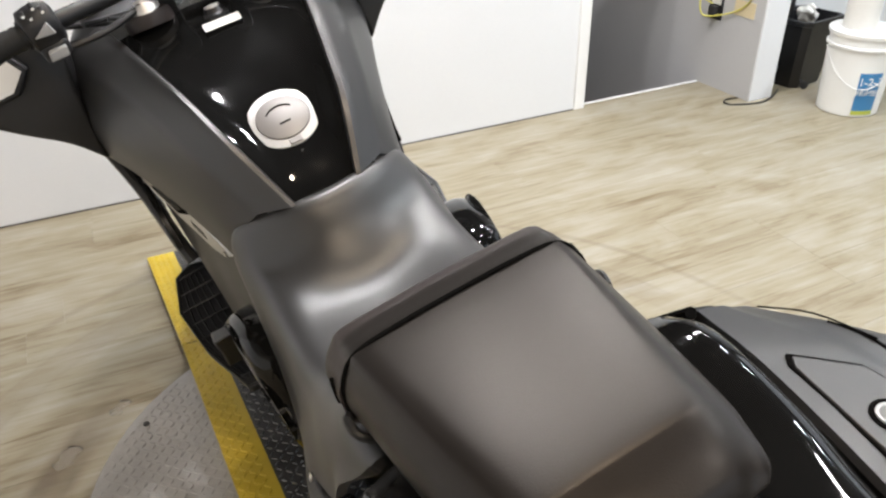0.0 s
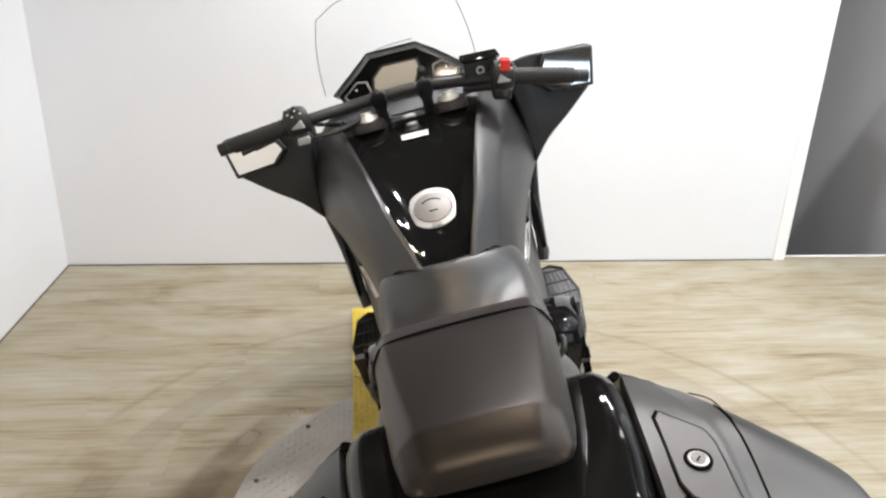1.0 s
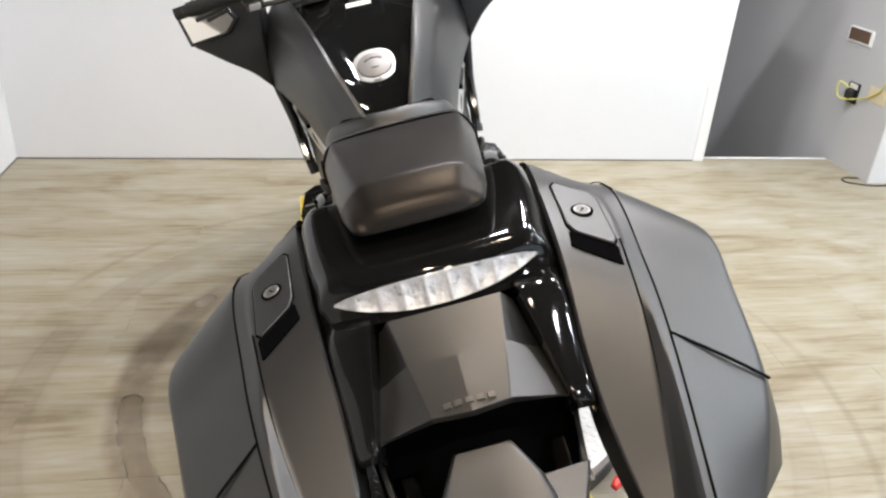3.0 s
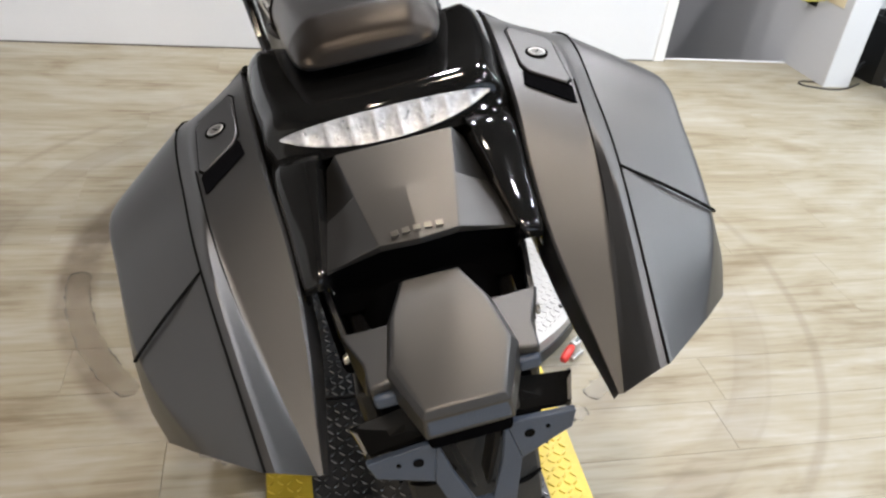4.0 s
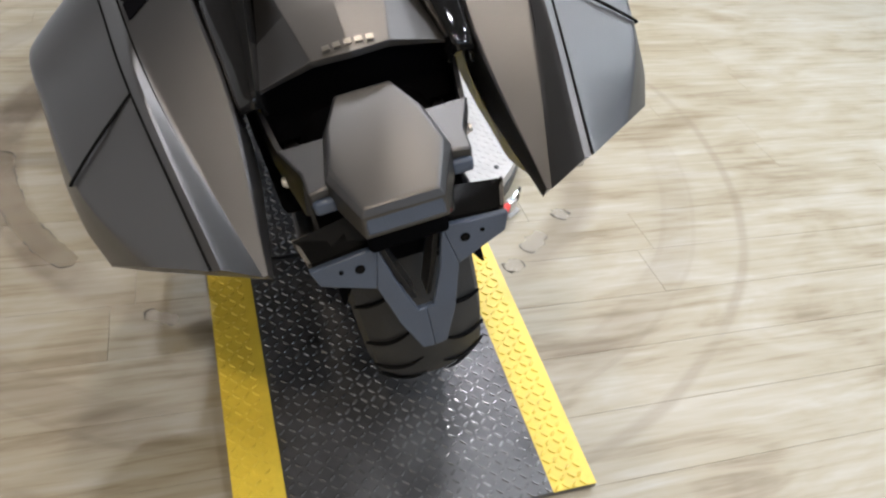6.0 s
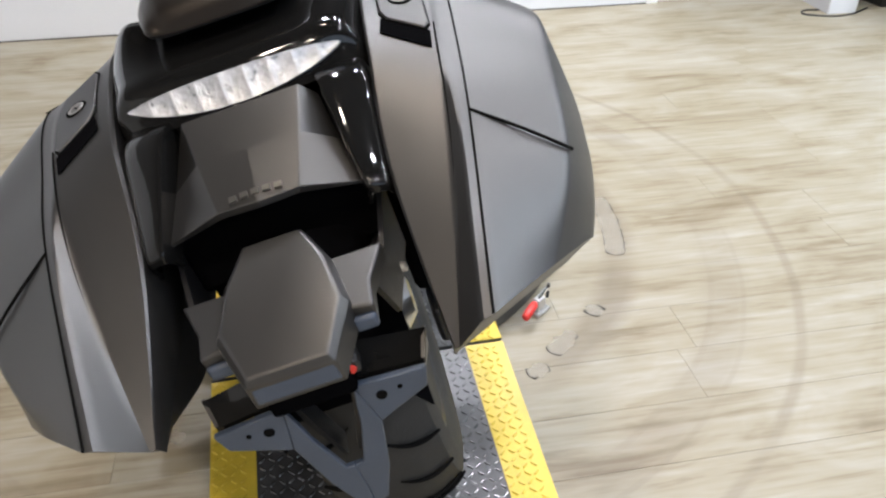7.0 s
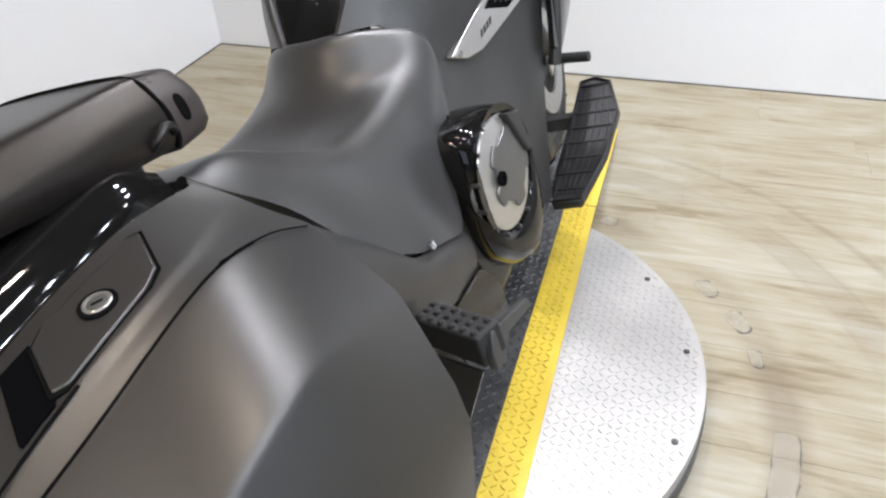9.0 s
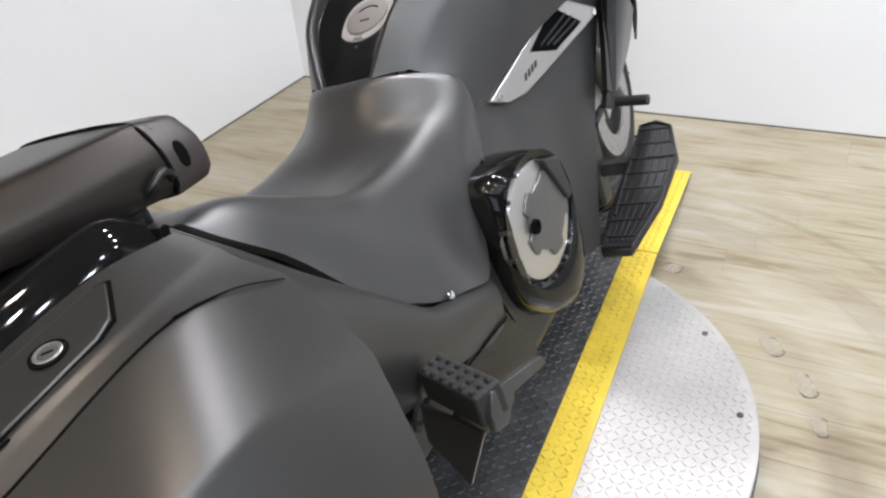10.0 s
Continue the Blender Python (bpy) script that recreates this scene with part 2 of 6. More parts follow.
def spline(points, n):
    """Catmull-Rom through the points, n steps a span; a doubled point makes a crease."""
    p = np.array(points, float)
    e = np.vstack([2 * p[0] - p[1], p, 2 * p[-1] - p[-2]])
    out = []
    for i in range(len(p) - 1):
        a, b, c, d = e[i:i + 4]
        if np.allclose(b, c):
            continue
        for k in range(n):
            t = k / n
            out.append(0.5 * (2 * b + (c - a) * t + (2 * a - 5 * b + 4 * c - d) * t * t + (3 * b - a - 3 * c + d) * t ** 3))
    out.append(p[-1])
    return np.array(out)


def skin(bm, grid, wrap=False, caps=False):
    """Faces over a grid of points; wrap closes each row on itself."""
    vs = [[bm.verts.new(q) for q in row] for row in grid]
    m = len(vs[0])
    for a, b in zip(vs, vs[1:]):
        for j in range(m if wrap else m - 1):
            k = (j + 1) % m
            bm.faces.new((a[j], a[k], b[k], b[j]))
    if caps:
        bm.faces.new(vs[0][::-1])
        bm.faces.new(vs[-1])
    return vs


def loft(sections, wrap=True, caps=True, n=1, bm=None):
    """A body through closed sections of equal length, smoothed along its way by n steps."""
    bm = bm or bmesh.new()
    s = np.array(sections, float)
    if n > 1:
        s = np.stack([spline(s[:, j], n) for j in range(s.shape[1])], axis=1)
    skin(bm, s, wrap, caps)
    return bm


def patch(rows, nu=4, nv=4, thick=0.004, side=1, bm=None):
    """A curved panel through a small net of points, with thickness; side -1 mirrors it."""
    bm = bm or bmesh.new()
    g = np.array([spline(r, nv) for r in rows])
    g = np.stack([spline(g[:, j], nu) for j in range(g.shape[1])], axis=1)
    g[:, :, 0] *= side
    du = np.gradient(g, axis=0)
    dv = np.gradient(g, axis=1)
    nn = np.cross(du, dv)
    nn /= np.linalg.norm(nn, axis=2, keepdims=True) + 1e-9
    back = g - nn * thick * side
    top = [[bm.verts.new(q) for q in row] for row in g]
    low = [[bm.verts.new(q) for q in row] for row in back]
    a, b = len(top), len(top[0])
    for i in range(a - 1):
        for j in range(b - 1):
            bm.faces.new((top[i][j], top[i][j + 1], top[i + 1][j + 1], top[i + 1][j]))
            bm.faces.new((low[i][j], low[i + 1][j], low[i + 1][j + 1], low[i][j + 1]))
    for i in range(a - 1):
        bm.faces.new((top[i][0], top[i + 1][0], low[i + 1][0], low[i][0]))
        bm.faces.new((top[i + 1][-1], top[i][-1], low[i][-1], low[i + 1][-1]))
    for j in range(b - 1):
        bm.faces.new((top[0][j + 1], top[0][j], low[0][j], low[0][j + 1]))
        bm.faces.new((top[-1][j], top[-1][j + 1], low[-1][j + 1], low[-1][j]))
    return bm


def turned(profile, n=32, bm=None, m=None, hollow=False):
    """A body turned about z through (radius, height) pairs."""
    bm = bm or bmesh.new()
    grid = [[(r * math.cos(2 * math.pi * k / n), r * math.sin(2 * math.pi * k / n), z) for k in range(n)] for r, z in profile]
    vs = skin(bm, grid + grid[:1] if hollow else grid, True, not hollow)
    if m:
        bmesh.ops.transform(bm, matrix=m, verts=[v for row in vs for v in row])
    if hollow:
        bmesh.ops.remove_doubles(bm, verts=[v for row in vs for v in row], dist=1e-6)
    return bm


def tube(points, r, n=10, steps=6, bm=None, radii=None):
    """A round tube along a smooth line."""
    bm = bm or bmesh.new()
    p = spline(points, steps) if steps > 1 else np.array(points, float)
    rows, up = [], Vector((0, 0, 1))
    for i, q in enumerate(p):
        d = Vector(p[min(i + 1, len(p) - 1)] - p[max(i - 1, 0)]).normalized()
        if abs(d.dot(up)) > 0.95:
            up = Vector((0, 1, 0)) if abs(d.y) < 0.9 else Vector((1, 0, 0))
        a = d.cross(up).normalized()
        b = d.cross(a)
        rr = r if radii is None else np.interp(i / (len(p) - 1), np.linspace(0, 1, len(radii)), radii)
        rows.append([Vector(q) + float(rr) * (math.cos(2 * math.pi * k / n) * a + math.sin(2 * math.pi * k / n) * b) for k in range(n)])
    skin(bm, rows, True, True)
    return bm


def prism(outline, z0, z1, bm=None, m=None):
    """A flat outline in x and y raised from z0 to z1."""
    bm = bm or bmesh.new()
    low = [bm.verts.new((x, y, z0)) for x, y in outline]
    top = [bm.verts.new((x, y, z1)) for x, y in outline]
    bm.faces.new(low[::-1])
    bm.faces.new(top)
    for i in range(len(low)):
        j = (i + 1) % len(low)
        bm.faces.new((low[i], low[j], top[j], top[i]))
    if m:
        bmesh.ops.transform(bm, matrix=m, verts=low + top)
    return bm


def frame3(o, x, y):
    """A matrix at o whose x and y point along x and (made square) y."""
    x = Vector(x).normalized()
    z = x.cross(Vector(y)).normalized()
    y = z.cross(x)
    return Matrix(((x.x, y.x, z.x, o[0]), (x.y, y.y, z.y, o[1]), (x.z, y.z, z.z, o[2]), (0, 0, 0, 1)))

# ---- ceiling lamps and the unseen shop windows behind ----
lamp_glow = glowing("lamp_glow", (1.0, 0.95, 0.88), 60)


def ceiling_lamp(x, y, watts, tint):
    ob = tagged(empty("ceiling_lamp", pose(x, y, 2.9)), "round white ceiling lamp, lit", "lamp", "ceiling lamps")
    part("ring", turned([(0.075, -0.002), (0.10, -0.002), (0.10, -0.012), (0.075, -0.016)], 24, hollow=True), trim_paint, ob)
    part("diffuser", turned([(0.074, -0.003), (0.074, -0.008), (0.05, -0.012)], 24), lamp_glow, ob)
    li = new("lamp_light", bpy.data.lights.new("lamp_light", "AREA"))
    li.data.shape, li.data.size, li.data.energy, li.data.color = "DISK", 0.15, watts, tint
    li.data.spread = radians(152)
    li.matrix_basis = pose(x, y, 2.88)


# amber and warm lamps over the bike, a row of whiter ones along the half wall, cooler ones towards the stairwell
AMBER, WARM, WHITE, COOL = (1.0, 0.83, 0.60), (1.0, 0.90, 0.77), (0.96, 0.98, 1.0), (0.80, 0.92, 1.0)
# the lamp at (0.1, -1.0) is added only to lift the left floor
for lx, ly, watts, tint in ((0.5, -2.4, 24, AMBER), (0.1, -1.0, 25, AMBER), (0.6, 0.95, 9, AMBER), (0.6, 2.5, 27, WHITE),
                            (1.8, -2.2, 14, WHITE), (1.8, -0.7, 13, WHITE), (1.8, 0.8, 11, WHITE), (1.35, 2.5, 23, WHITE), (2.1, 2.6, 25, WHITE),
                            (3.6, -2.2, 7, COOL), (3.6, -0.7, 8, COOL), (2.85, 2.6, 5, WHITE),
                            (3.1, 0.3, 13, COOL), (3.1, 1.2, 13, COOL), (3.1, 2.1, 12, COOL), (4.2, 0.3, 15, COOL), (4.2, 1.2, 15, COOL), (4.2, 2.1, 14, COOL)):
    ceiling_lamp(lx, ly, watts, tint)


def daylight(x, y, z, rx, rz, w, h, watts, tint):
    li = new("window_light", bpy.data.lights.new("window_light", "AREA"))
    li.data.shape, li.data.size, li.data.size_y, li.data.energy, li.data.color = "RECTANGLE", w, h, watts, tint
    li.matrix_basis = pose(x, y, z, rx, 0, rz)


# the east window's light is an added cool fill from the right
daylight(5.93, 1.45, 1.6, 90, 90, 3.2, 1.9, 22, (0.82, 0.91, 1.0))
daylight(2.6, -3.43, 1.5, 90, 0, 3.6, 1.9, 36, (0.70, 0.85, 1.0))

# ---- the room ----
NORTH, WEST = 3.237, -0.769
floor = tagged(part("floor", block(WEST - 0.1, 6.0, -3.5, NORTH + 0.05, -0.12, -0.004), material("underlay", (0.14, 0.11, 0.08), 0.9)), "light oak wood-look vinyl plank floor with scuffs", "floor", kind="structure")


def half_wall():
    ob = tagged(part("wall_north", block(WEST, 2.54, NORTH, NORTH + 0.13, -0.1, 1.262), wall_paint), "white painted half wall along the stairwell", "wall", kind="structure")
    part("ledge", block(WEST, 2.572, NORTH - 0.028, NORTH + 0.2, 1.262, 1.336), trim_paint, ob, "white painted wooden ledge", bevel=0.004)
    part("corner_board", block(2.485, 2.543, NORTH - 0.008, NORTH + 0.134, 0.0, 1.262), trim_paint, ob, bevel=0.003)
    return ob


half_wall()
tagged(part("wall_west", block(WEST - 0.12, WEST, -3.5, NORTH + 4.0, -0.1, 1.46), wall_paint), "plain white painted wall", "wall", kind="structure")
# unseen upper part, darkened so left-facing bodywork reflects less light
tagged(part("wall_west_upper", block(WEST - 0.12, WEST - 0.003, -3.5, NORTH + 4.0, 1.46, 2.9), upper_wall_dark), "unseen upper wall, kept dark for the bike's reflections", "wall", kind="structure")


def pierced_wall(name, along, at, lo, hi, w0, w1, z0, z1, label):
    """A wall with one window opening; along is the axis it runs on."""
    bm = bmesh.new()
    for a, b, c, d in ((lo, w0, -0.1, 2.9), (w1, hi, -0.1, 2.9), (w0, w1, -0.1, z0), (w0, w1, z1, 2.9)):
        if along == "x":
            box(bm, a, b, at - 0.12, at, c, d)
        else:
            box(bm, at, at + 0.12, a, b, c, d)
    return tagged(part(name, bm, unseen_wall_grey), label, "wall", kind="structure")


pierced_wall("wall_south", "x", -3.5, WEST - 0.12, 6.12, 0.8, 4.4, 0.55, 2.45, "unseen wall, kept grey to deepen reflections, with a wide shop window")
pierced_wall("wall_east", "y", 6.0, -3.5, NORTH + 4.0, -0.15, 3.05, 0.65, 2.55, "unseen wall, kept grey to deepen reflections, with a wide shop window")


def unseen_window(name, w, h, m):
    ob = tagged(empty(name, m), "unseen wide shop window with a white frame", "window", kind="structure")
    for x0, x1, z0, z1 in ((-w / 2, w / 2, 0, 0.05), (-w / 2, w / 2, h - 0.05, h), (-w / 2, -w / 2 + 0.05, 0.05, h - 0.05), (w / 2 - 0.05, w / 2, 0.05, h - 0.05), (-0.03, 0.03, 0.05, h - 0.05)):
        part("window_frame", block(x0, x1, -0.03, 0.03, z0, z1), trim_paint, ob, bevel=0.004)
    for x0, x1 in ((-w / 2 + 0.05, -0.03), (0.03, w / 2 - 0.05)):
        pane = part("pane", block(x0, x1, -0.003, 0.003, 0.05, h - 0.05), window_glass, ob)
        pane.visible_shadow = False


window_glass = glass("window_glass", (0.95, 0.97, 1.0), 0.0, 1.05)
unseen_window("window_1", 3.6, 1.9, pose(2.6, -3.56, 0.55))
# no window is known on the east side; this one carries the fill
unseen_window("fill_window", 3.2, 1.9, pose(6.06, 1.45, 0.65, 0, 0, 90))
tagged(part("ceiling", block(WEST - 0.12, 6.12, -3.62, NORTH + 4.12, 2.9, 3.0), ceiling_paint), "dark painted ceiling", "ceiling", kind="structure")
tagged(part("wall_far", block(2.45, 6.12, NORTH + 4.0, NORTH + 4.12, -2.6, 2.9), far_wall_shade), "wall behind the stairwell, its dimness painted as grey", "wall", kind="structure")
# added backdrop for the dim space; also darkens what gloss parts reflect
tagged(part("dark_backdrop", block(WEST - 0.12, 2.45, NORTH + 3.99, NORTH + 4.12, -2.6, 2.9), backdrop_dark), "dark backdrop put in for the dim clutter behind the ledge", "wall", kind="structure")
wall_stair = tagged(part("wall_stair", block(3.28, 3.42, 2.93, NORTH + 4.0, -2.6, 2.9), stairwell_shade), "white stairwell wall, its shaded side put in as grey", "wall", kind="structure")
# thin slab that leaves this wall's end in the lit white
part("lit_end", block(3.277, 3.423, 2.922, 2.931, 0.0, 2.9), wall_paint, wall_stair, "end face kept in the lit white paint", bevel=0.002)
tagged(part("wall_northeast", block(3.42, 6.0, NORTH + 0.02, NORTH + 0.14, -0.1, 2.9), wall_paint), "white painted wall beside the stairwell", "wall", kind="structure")
tagged(part("trim", block(2.543, 3.28, NORTH + 0.038, NORTH + 0.05, -0.02, 0.002), trim_paint, bevel=0.002), "white stair nosing strip", "trim", kind="structure")

for gx0, gx1, gy0, gy1 in ((WEST, 2.485, NORTH - 0.003, NORTH + 0.002), (WEST - 0.002, WEST + 0.003, -3.5, NORTH)):
    tagged(part("trim", block(gx0, gx1, gy0, gy1, 0.0, 0.005), dark_residue), "dark joint between wall and floor", "trim", kind="structure")


def stairs():
    ob = tagged(empty("stairs", pose(0, 0, 0)), "grey carpeted stairs that go down", "stairs", kind="structure")
    for k in range(12):
        y = NORTH + 0.05 + 0.26 * k
        part("step", block(2.55, 3.28, y, y + 0.26, -2.6, -0.18 * (k + 1)), carpet, ob, bevel=0.01)


stairs()

# ---- the turntable and its track ----
CX, CY, RADIUS, TOP, TURN = 0.828, 1.515, 0.612, 0.084, 1.5


def lugs(bm, inside, x0, x1, y0, y1, z, pitch=0.030, size=0.026, slope=0.0, rise=0.0026):
    """Raised narrow bars of chequer plate, in two slants turn about; z at y0, rising by slope."""
    n = int((x1 - x0) / pitch)
    for i in range(n + 1):
        for j in range(int((y1 - y0) / pitch) + 1):
            x, y = x0 + (i + 0.5) * pitch, y0 + (j + 0.5) * pitch
            if not inside(x, y):
                continue
            a = radians(45 if (i + j) % 2 else -45)
            c, s, zz = math.cos(a), math.sin(a), z + slope * (y - y0)
            pts = [(-0.5, 0), (-0.3, -0.15), (0.3, -0.15), (0.5, 0), (0.3, 0.15), (-0.3, 0.15)]
            low = [bm.verts.new((x + size * (u * c - v * s), y + size * (u * s + v * c), zz)) for u, v in pts]
            top = [bm.verts.new((x + size * (0.86 * u * c - 0.45 * v * s), y + size * (0.86 * u * s + 0.45 * v * c), zz + rise)) for u, v in pts]
            bm.faces.new(top)
            for k in range(6):
                bm.faces.new((low[k], low[(k + 1) % 6], top[(k + 1) % 6], top[k]))
    return bm


turntable = tagged(empty("turntable", pose(CX, CY, 0, 0, 0, TURN)), "round steel motorcycle turntable of bright chequer plate", "turntable")
part("disc", turned([(0.6, 0.0), (0.6, 0.03), (RADIUS, 0.032), (RADIUS, TOP - 0.008), (RADIUS - 0.001, TOP - 0.003), (RADIUS - 0.004, TOP - 0.002)], 128), steel_plate, turntable)
part("rim", turned([(RADIUS - 0.02, 0.012), (RADIUS + 0.004, 0.012), (RADIUS + 0.004, 0.05), (RADIUS - 0.02, 0.05)], 128), dark_steel, turntable, "dark worn steel rim")
lug = part("chequer_lug", lugs(bmesh.new(), lambda x, y: x * x + y * y < (RADIUS - 0.012) ** 2 and abs(x) > 0.31, -RADIUS, RADIUS, -RADIUS, RADIUS, TOP - 0.002, 0.0170, 0.0155, 0.0, 0.0013), steel_plate, turntable, smooth=False)
lug["kind"] = "stuff"
for k in range(14):
    a = 2 * math.pi * (k + 0.4) / 14
    if abs(math.cos(a)) * (RADIUS - 0.035) > 0.33:
        part("bolt", turned([(0.007, TOP - 0.002), (0.007, TOP + 0.001), (0.004, TOP + 0.003)], 10, m=pose((RADIUS - 0.035) * math.cos(a), (RADIUS - 0.035) * math.sin(a), 0)), dark_steel, turntable)

HALF, STRIPE = 0.305, 0.083


def track(name, y0, y1, z0, z1, label):
    """A length of chequer plate track with yellow borders, from (y0, z0) to (y1, z1)."""
    ob = tagged(empty(name, pose(CX, CY, 0, 0, 0, TURN)), label, "ramp", "track sections on the turntable")
    d, s = y1 - y0, (z1 - z0) / (y1 - y0)
    m = Matrix(((1, 0, 0, 0), (0, 1, 0, y0), (0, s, 1, z0), (0, 0, 0, 1)))
    part("plate", block(-HALF, HALF, 0.003, d - 0.003, -0.012, 0, m), black_plate, ob, "black painted chequer plate", bevel=0.002)
    for side in (-1, 1):
        a, b = sorted((side * HALF, side * (HALF - STRIPE)))
        part("yellow_stripe", block(a, b, 0.003, d - 0.003, -0.001, 0.0006, m), yellow_paint, ob, "worn yellow paint border")
        t = part("stripe_lug", lugs(bmesh.new(), lambda x, y: a + 0.008 < x < b - 0.008, -HALF, HALF, y0, y1 - 0.01, z0 + 0.0006, 0.0170, 0.0155, s), yellow_paint, ob, smooth=False)
        t["kind"] = "stuff"
    t = part("plate_lug", lugs(bmesh.new(), lambda x, y: abs(x) < HALF - STRIPE - 0.008, -HALF, HALF, y0, y1 - 0.01, z0, 0.0170, 0.0158, s), worn_black, ob, smooth=False)
    t["kind"] = "stuff"
    return ob


track("track", -0.640, 0.628, TOP + 0.004, TOP + 0.004, "black chequer plate track with yellow borders on the turntable")
track("ramp", -0.642 - 0.62, -0.642, 0.016, TOP + 0.002, "black chequer plate ramp with yellow borders down to the floor")
track("ramp", 0.630, 0.630 + 0.62, TOP + 0.002, 0.016, "black chequer plate ramp with yellow borders down to the floor")

# ---- the motorcycle: x to its right, y ahead, z up from the track, leaning on its stand ----
bike = tagged(empty("motorcycle", pose(0.923, 0, 0.085, 0, -15.7, 0)), "matte dark grey cruiser motorcycle leaning on its side stand", "motorcycle")


def mirrored(half):
    """A row of points from left to right out of its right half, whose first point lies on the middle."""
    return [(-x, y, z) for x, y, z in half[:0:-1]] + list(half)


def ring(pts, n=3):
    """A closed smooth ring through points."""
    p = [tuple(q) for q in pts]
    s = spline([p[-1]] + p + [p[0], p[1]], n)
    return s[n:-n - 1] if n > 1 else s[1:-2]


def wheel(name, y, r, half, rim_r, grooves):
    """Tyre with tread grooves, rim with spokes and hub, standing on the track."""
    ob = part(name, turned([(rim_r, -half * 0.8), (rim_r + 0.02, -half * 0.92), (r - 0.055, -half), (r - 0.028, -half * 0.9), (r - 0.01, -half * 0.6), (r - 0.002, -half * 0.3), (r, 0),
                            (r - 0.002, half * 0.3), (r - 0.01, half * 0.6), (r - 0.028, half * 0.9), (r - 0.055, half), (rim_r + 0.02, half * 0.92), (rim_r, half * 0.8)], 72, m=pose(0, y, r + 0.004, 0, 90, 0)), rubber, bike, "black rubber tyre with slanted grooves")
    c = Vector((0, y, r + 0.004))
    for k in range(grooves):
        for side in (-1, 1):
            a0 = 2 * math.pi * (k + (0.5 if side > 0 else 0)) / grooves
            pts = []
            for u in (0.0, 0.25, 0.5, 0.75, 1.0):
                x = side * half * (0.16 + 0.78 * u)
                rr = r + 0.0006 - 0.030 * max(0, abs(x) / half - 0.25) ** 1.9 / 0.75 ** 1.9 * 1.05
                a = a0 + 0.11 * u + 0.02 * math.sin(3 * u)
                pts.append(c + Vector((x, rr * math.cos(a), rr * math.sin(a))))
            part("tread_groove", tube(pts, 0.003, 5, 3, radii=(0.0010, 0.0026, 0.0034, 0.0036, 0.0022)), groove_black, ob)
    part("rim", turned([(rim_r - 0.03, -half * 0.6), (rim_r, -half * 0.85), (rim_r + 0.012, -half * 0.82), (rim_r + 0.012, half * 0.82), (rim_r, half * 0.85), (rim_r - 0.03, half * 0.6)], 48, m=pose(0, y, r + 0.004, 0, 90, 0)), black_plastic, ob, "black cast rim")
    part("hub", turned([(0.03, -half), (0.05, -half * 0.8), (0.05, half * 0.8), (0.03, half)], 24, m=pose(0, y, r + 0.004, 0, 90, 0)), satin_metal, ob)
    for k in range(5):
        a = 2 * math.pi * k / 5
        part("spoke", block(-0.012, 0.012, 0.04, rim_r - 0.01, -0.016, 0.016, pose(0, y, r + 0.004) @ Matrix.Rotation(a, 4, "X")), black_plastic, ob, bevel=0.004)
    return ob


groove_black = material("groove_black", (0.006, 0.006, 0.006), 0.8)
wheel("rear_wheel", 0.66, 0.316, 0.093, 0.215, 24)
disc_steel = material("disc_steel", (0.34, 0.335, 0.325), 0.4, 0.8, vary=0.25, scale=60)
front_wheel = wheel("front_wheel", 2.38, 0.305, 0.062, 0.228, 18)
for s in (-1, 1):
    disc = part("brake_disc", turned([(0.092, -0.003), (0.150, -0.003), (0.150, 0.003), (0.092, 0.003)], 48, m=pose(s * 0.080, 2.38, 0.309, 0, 90, 0), hollow=True), disc_steel, front_wheel, "drilled steel brake disc")
    part("fork_leg", tube([(s * 0.1, 1.94, 0.94), (s * 0.098, 2.13, 0.66), (s * 0.096, 2.38, 0.309)], 0.026, 14, 2), dark_steel, bike, "dark steel fork leg")
part("front_mudguard", patch([[(-0.075, 2.38 + 0.335 * math.cos(a), 0.305 + 0.335 * math.sin(a) - 0.05), (-0.05, 2.38 + 0.34 * math.cos(a), 0.305 + 0.34 * math.sin(a)), (0.05, 2.38 + 0.34 * math.cos(a), 0.305 + 0.34 * math.sin(a)), (0.075, 2.38 + 0.335 * math.cos(a), 0.305 + 0.335 * math.sin(a) - 0.05)]
                              for a in (0.4, 0.9, 1.5, 2.1, 2.6)], 4, 3, 0.004), black_plastic, bike)

# frame, engine and swing arm, dark behind the covers
part("engine", block(-0.15, 0.15, 1.22, 1.95, 0.14, 0.46), black_plastic, bike, bevel=0.04, segments=3)
# added filler: keeps the bright wall from showing past the forks
part("gap_fill", block(-0.16, 0.16, 1.955, 2.02, 0.20, 0.78), black_plastic, bike, "black block added to close the view past the forks", bevel=0.01)
part("frame", block(-0.09, 0.09, 0.80, 1.5, 0.34, 0.60), black_plastic, bike, bevel=0.03)
for s in (-1, 1):
    a, b = sorted((s * 0.118, s * 0.148))
    part("swing_arm", block(a, b, 0.58, 1.25, 0.27, 0.34), black_plastic, bike, bevel=0.008)
part("drive_chain", block(-0.116, -0.108, 0.6, 1.2, 0.30, 0.37), dark_steel, bike)
part("side_stand", tube([(-0.13, 1.35, 0.2), (-0.26, 1.40, 0.03), (-0.31, 1.42, -0.075)], 0.012, 10, 3), dark_steel, bike, "black steel side stand")


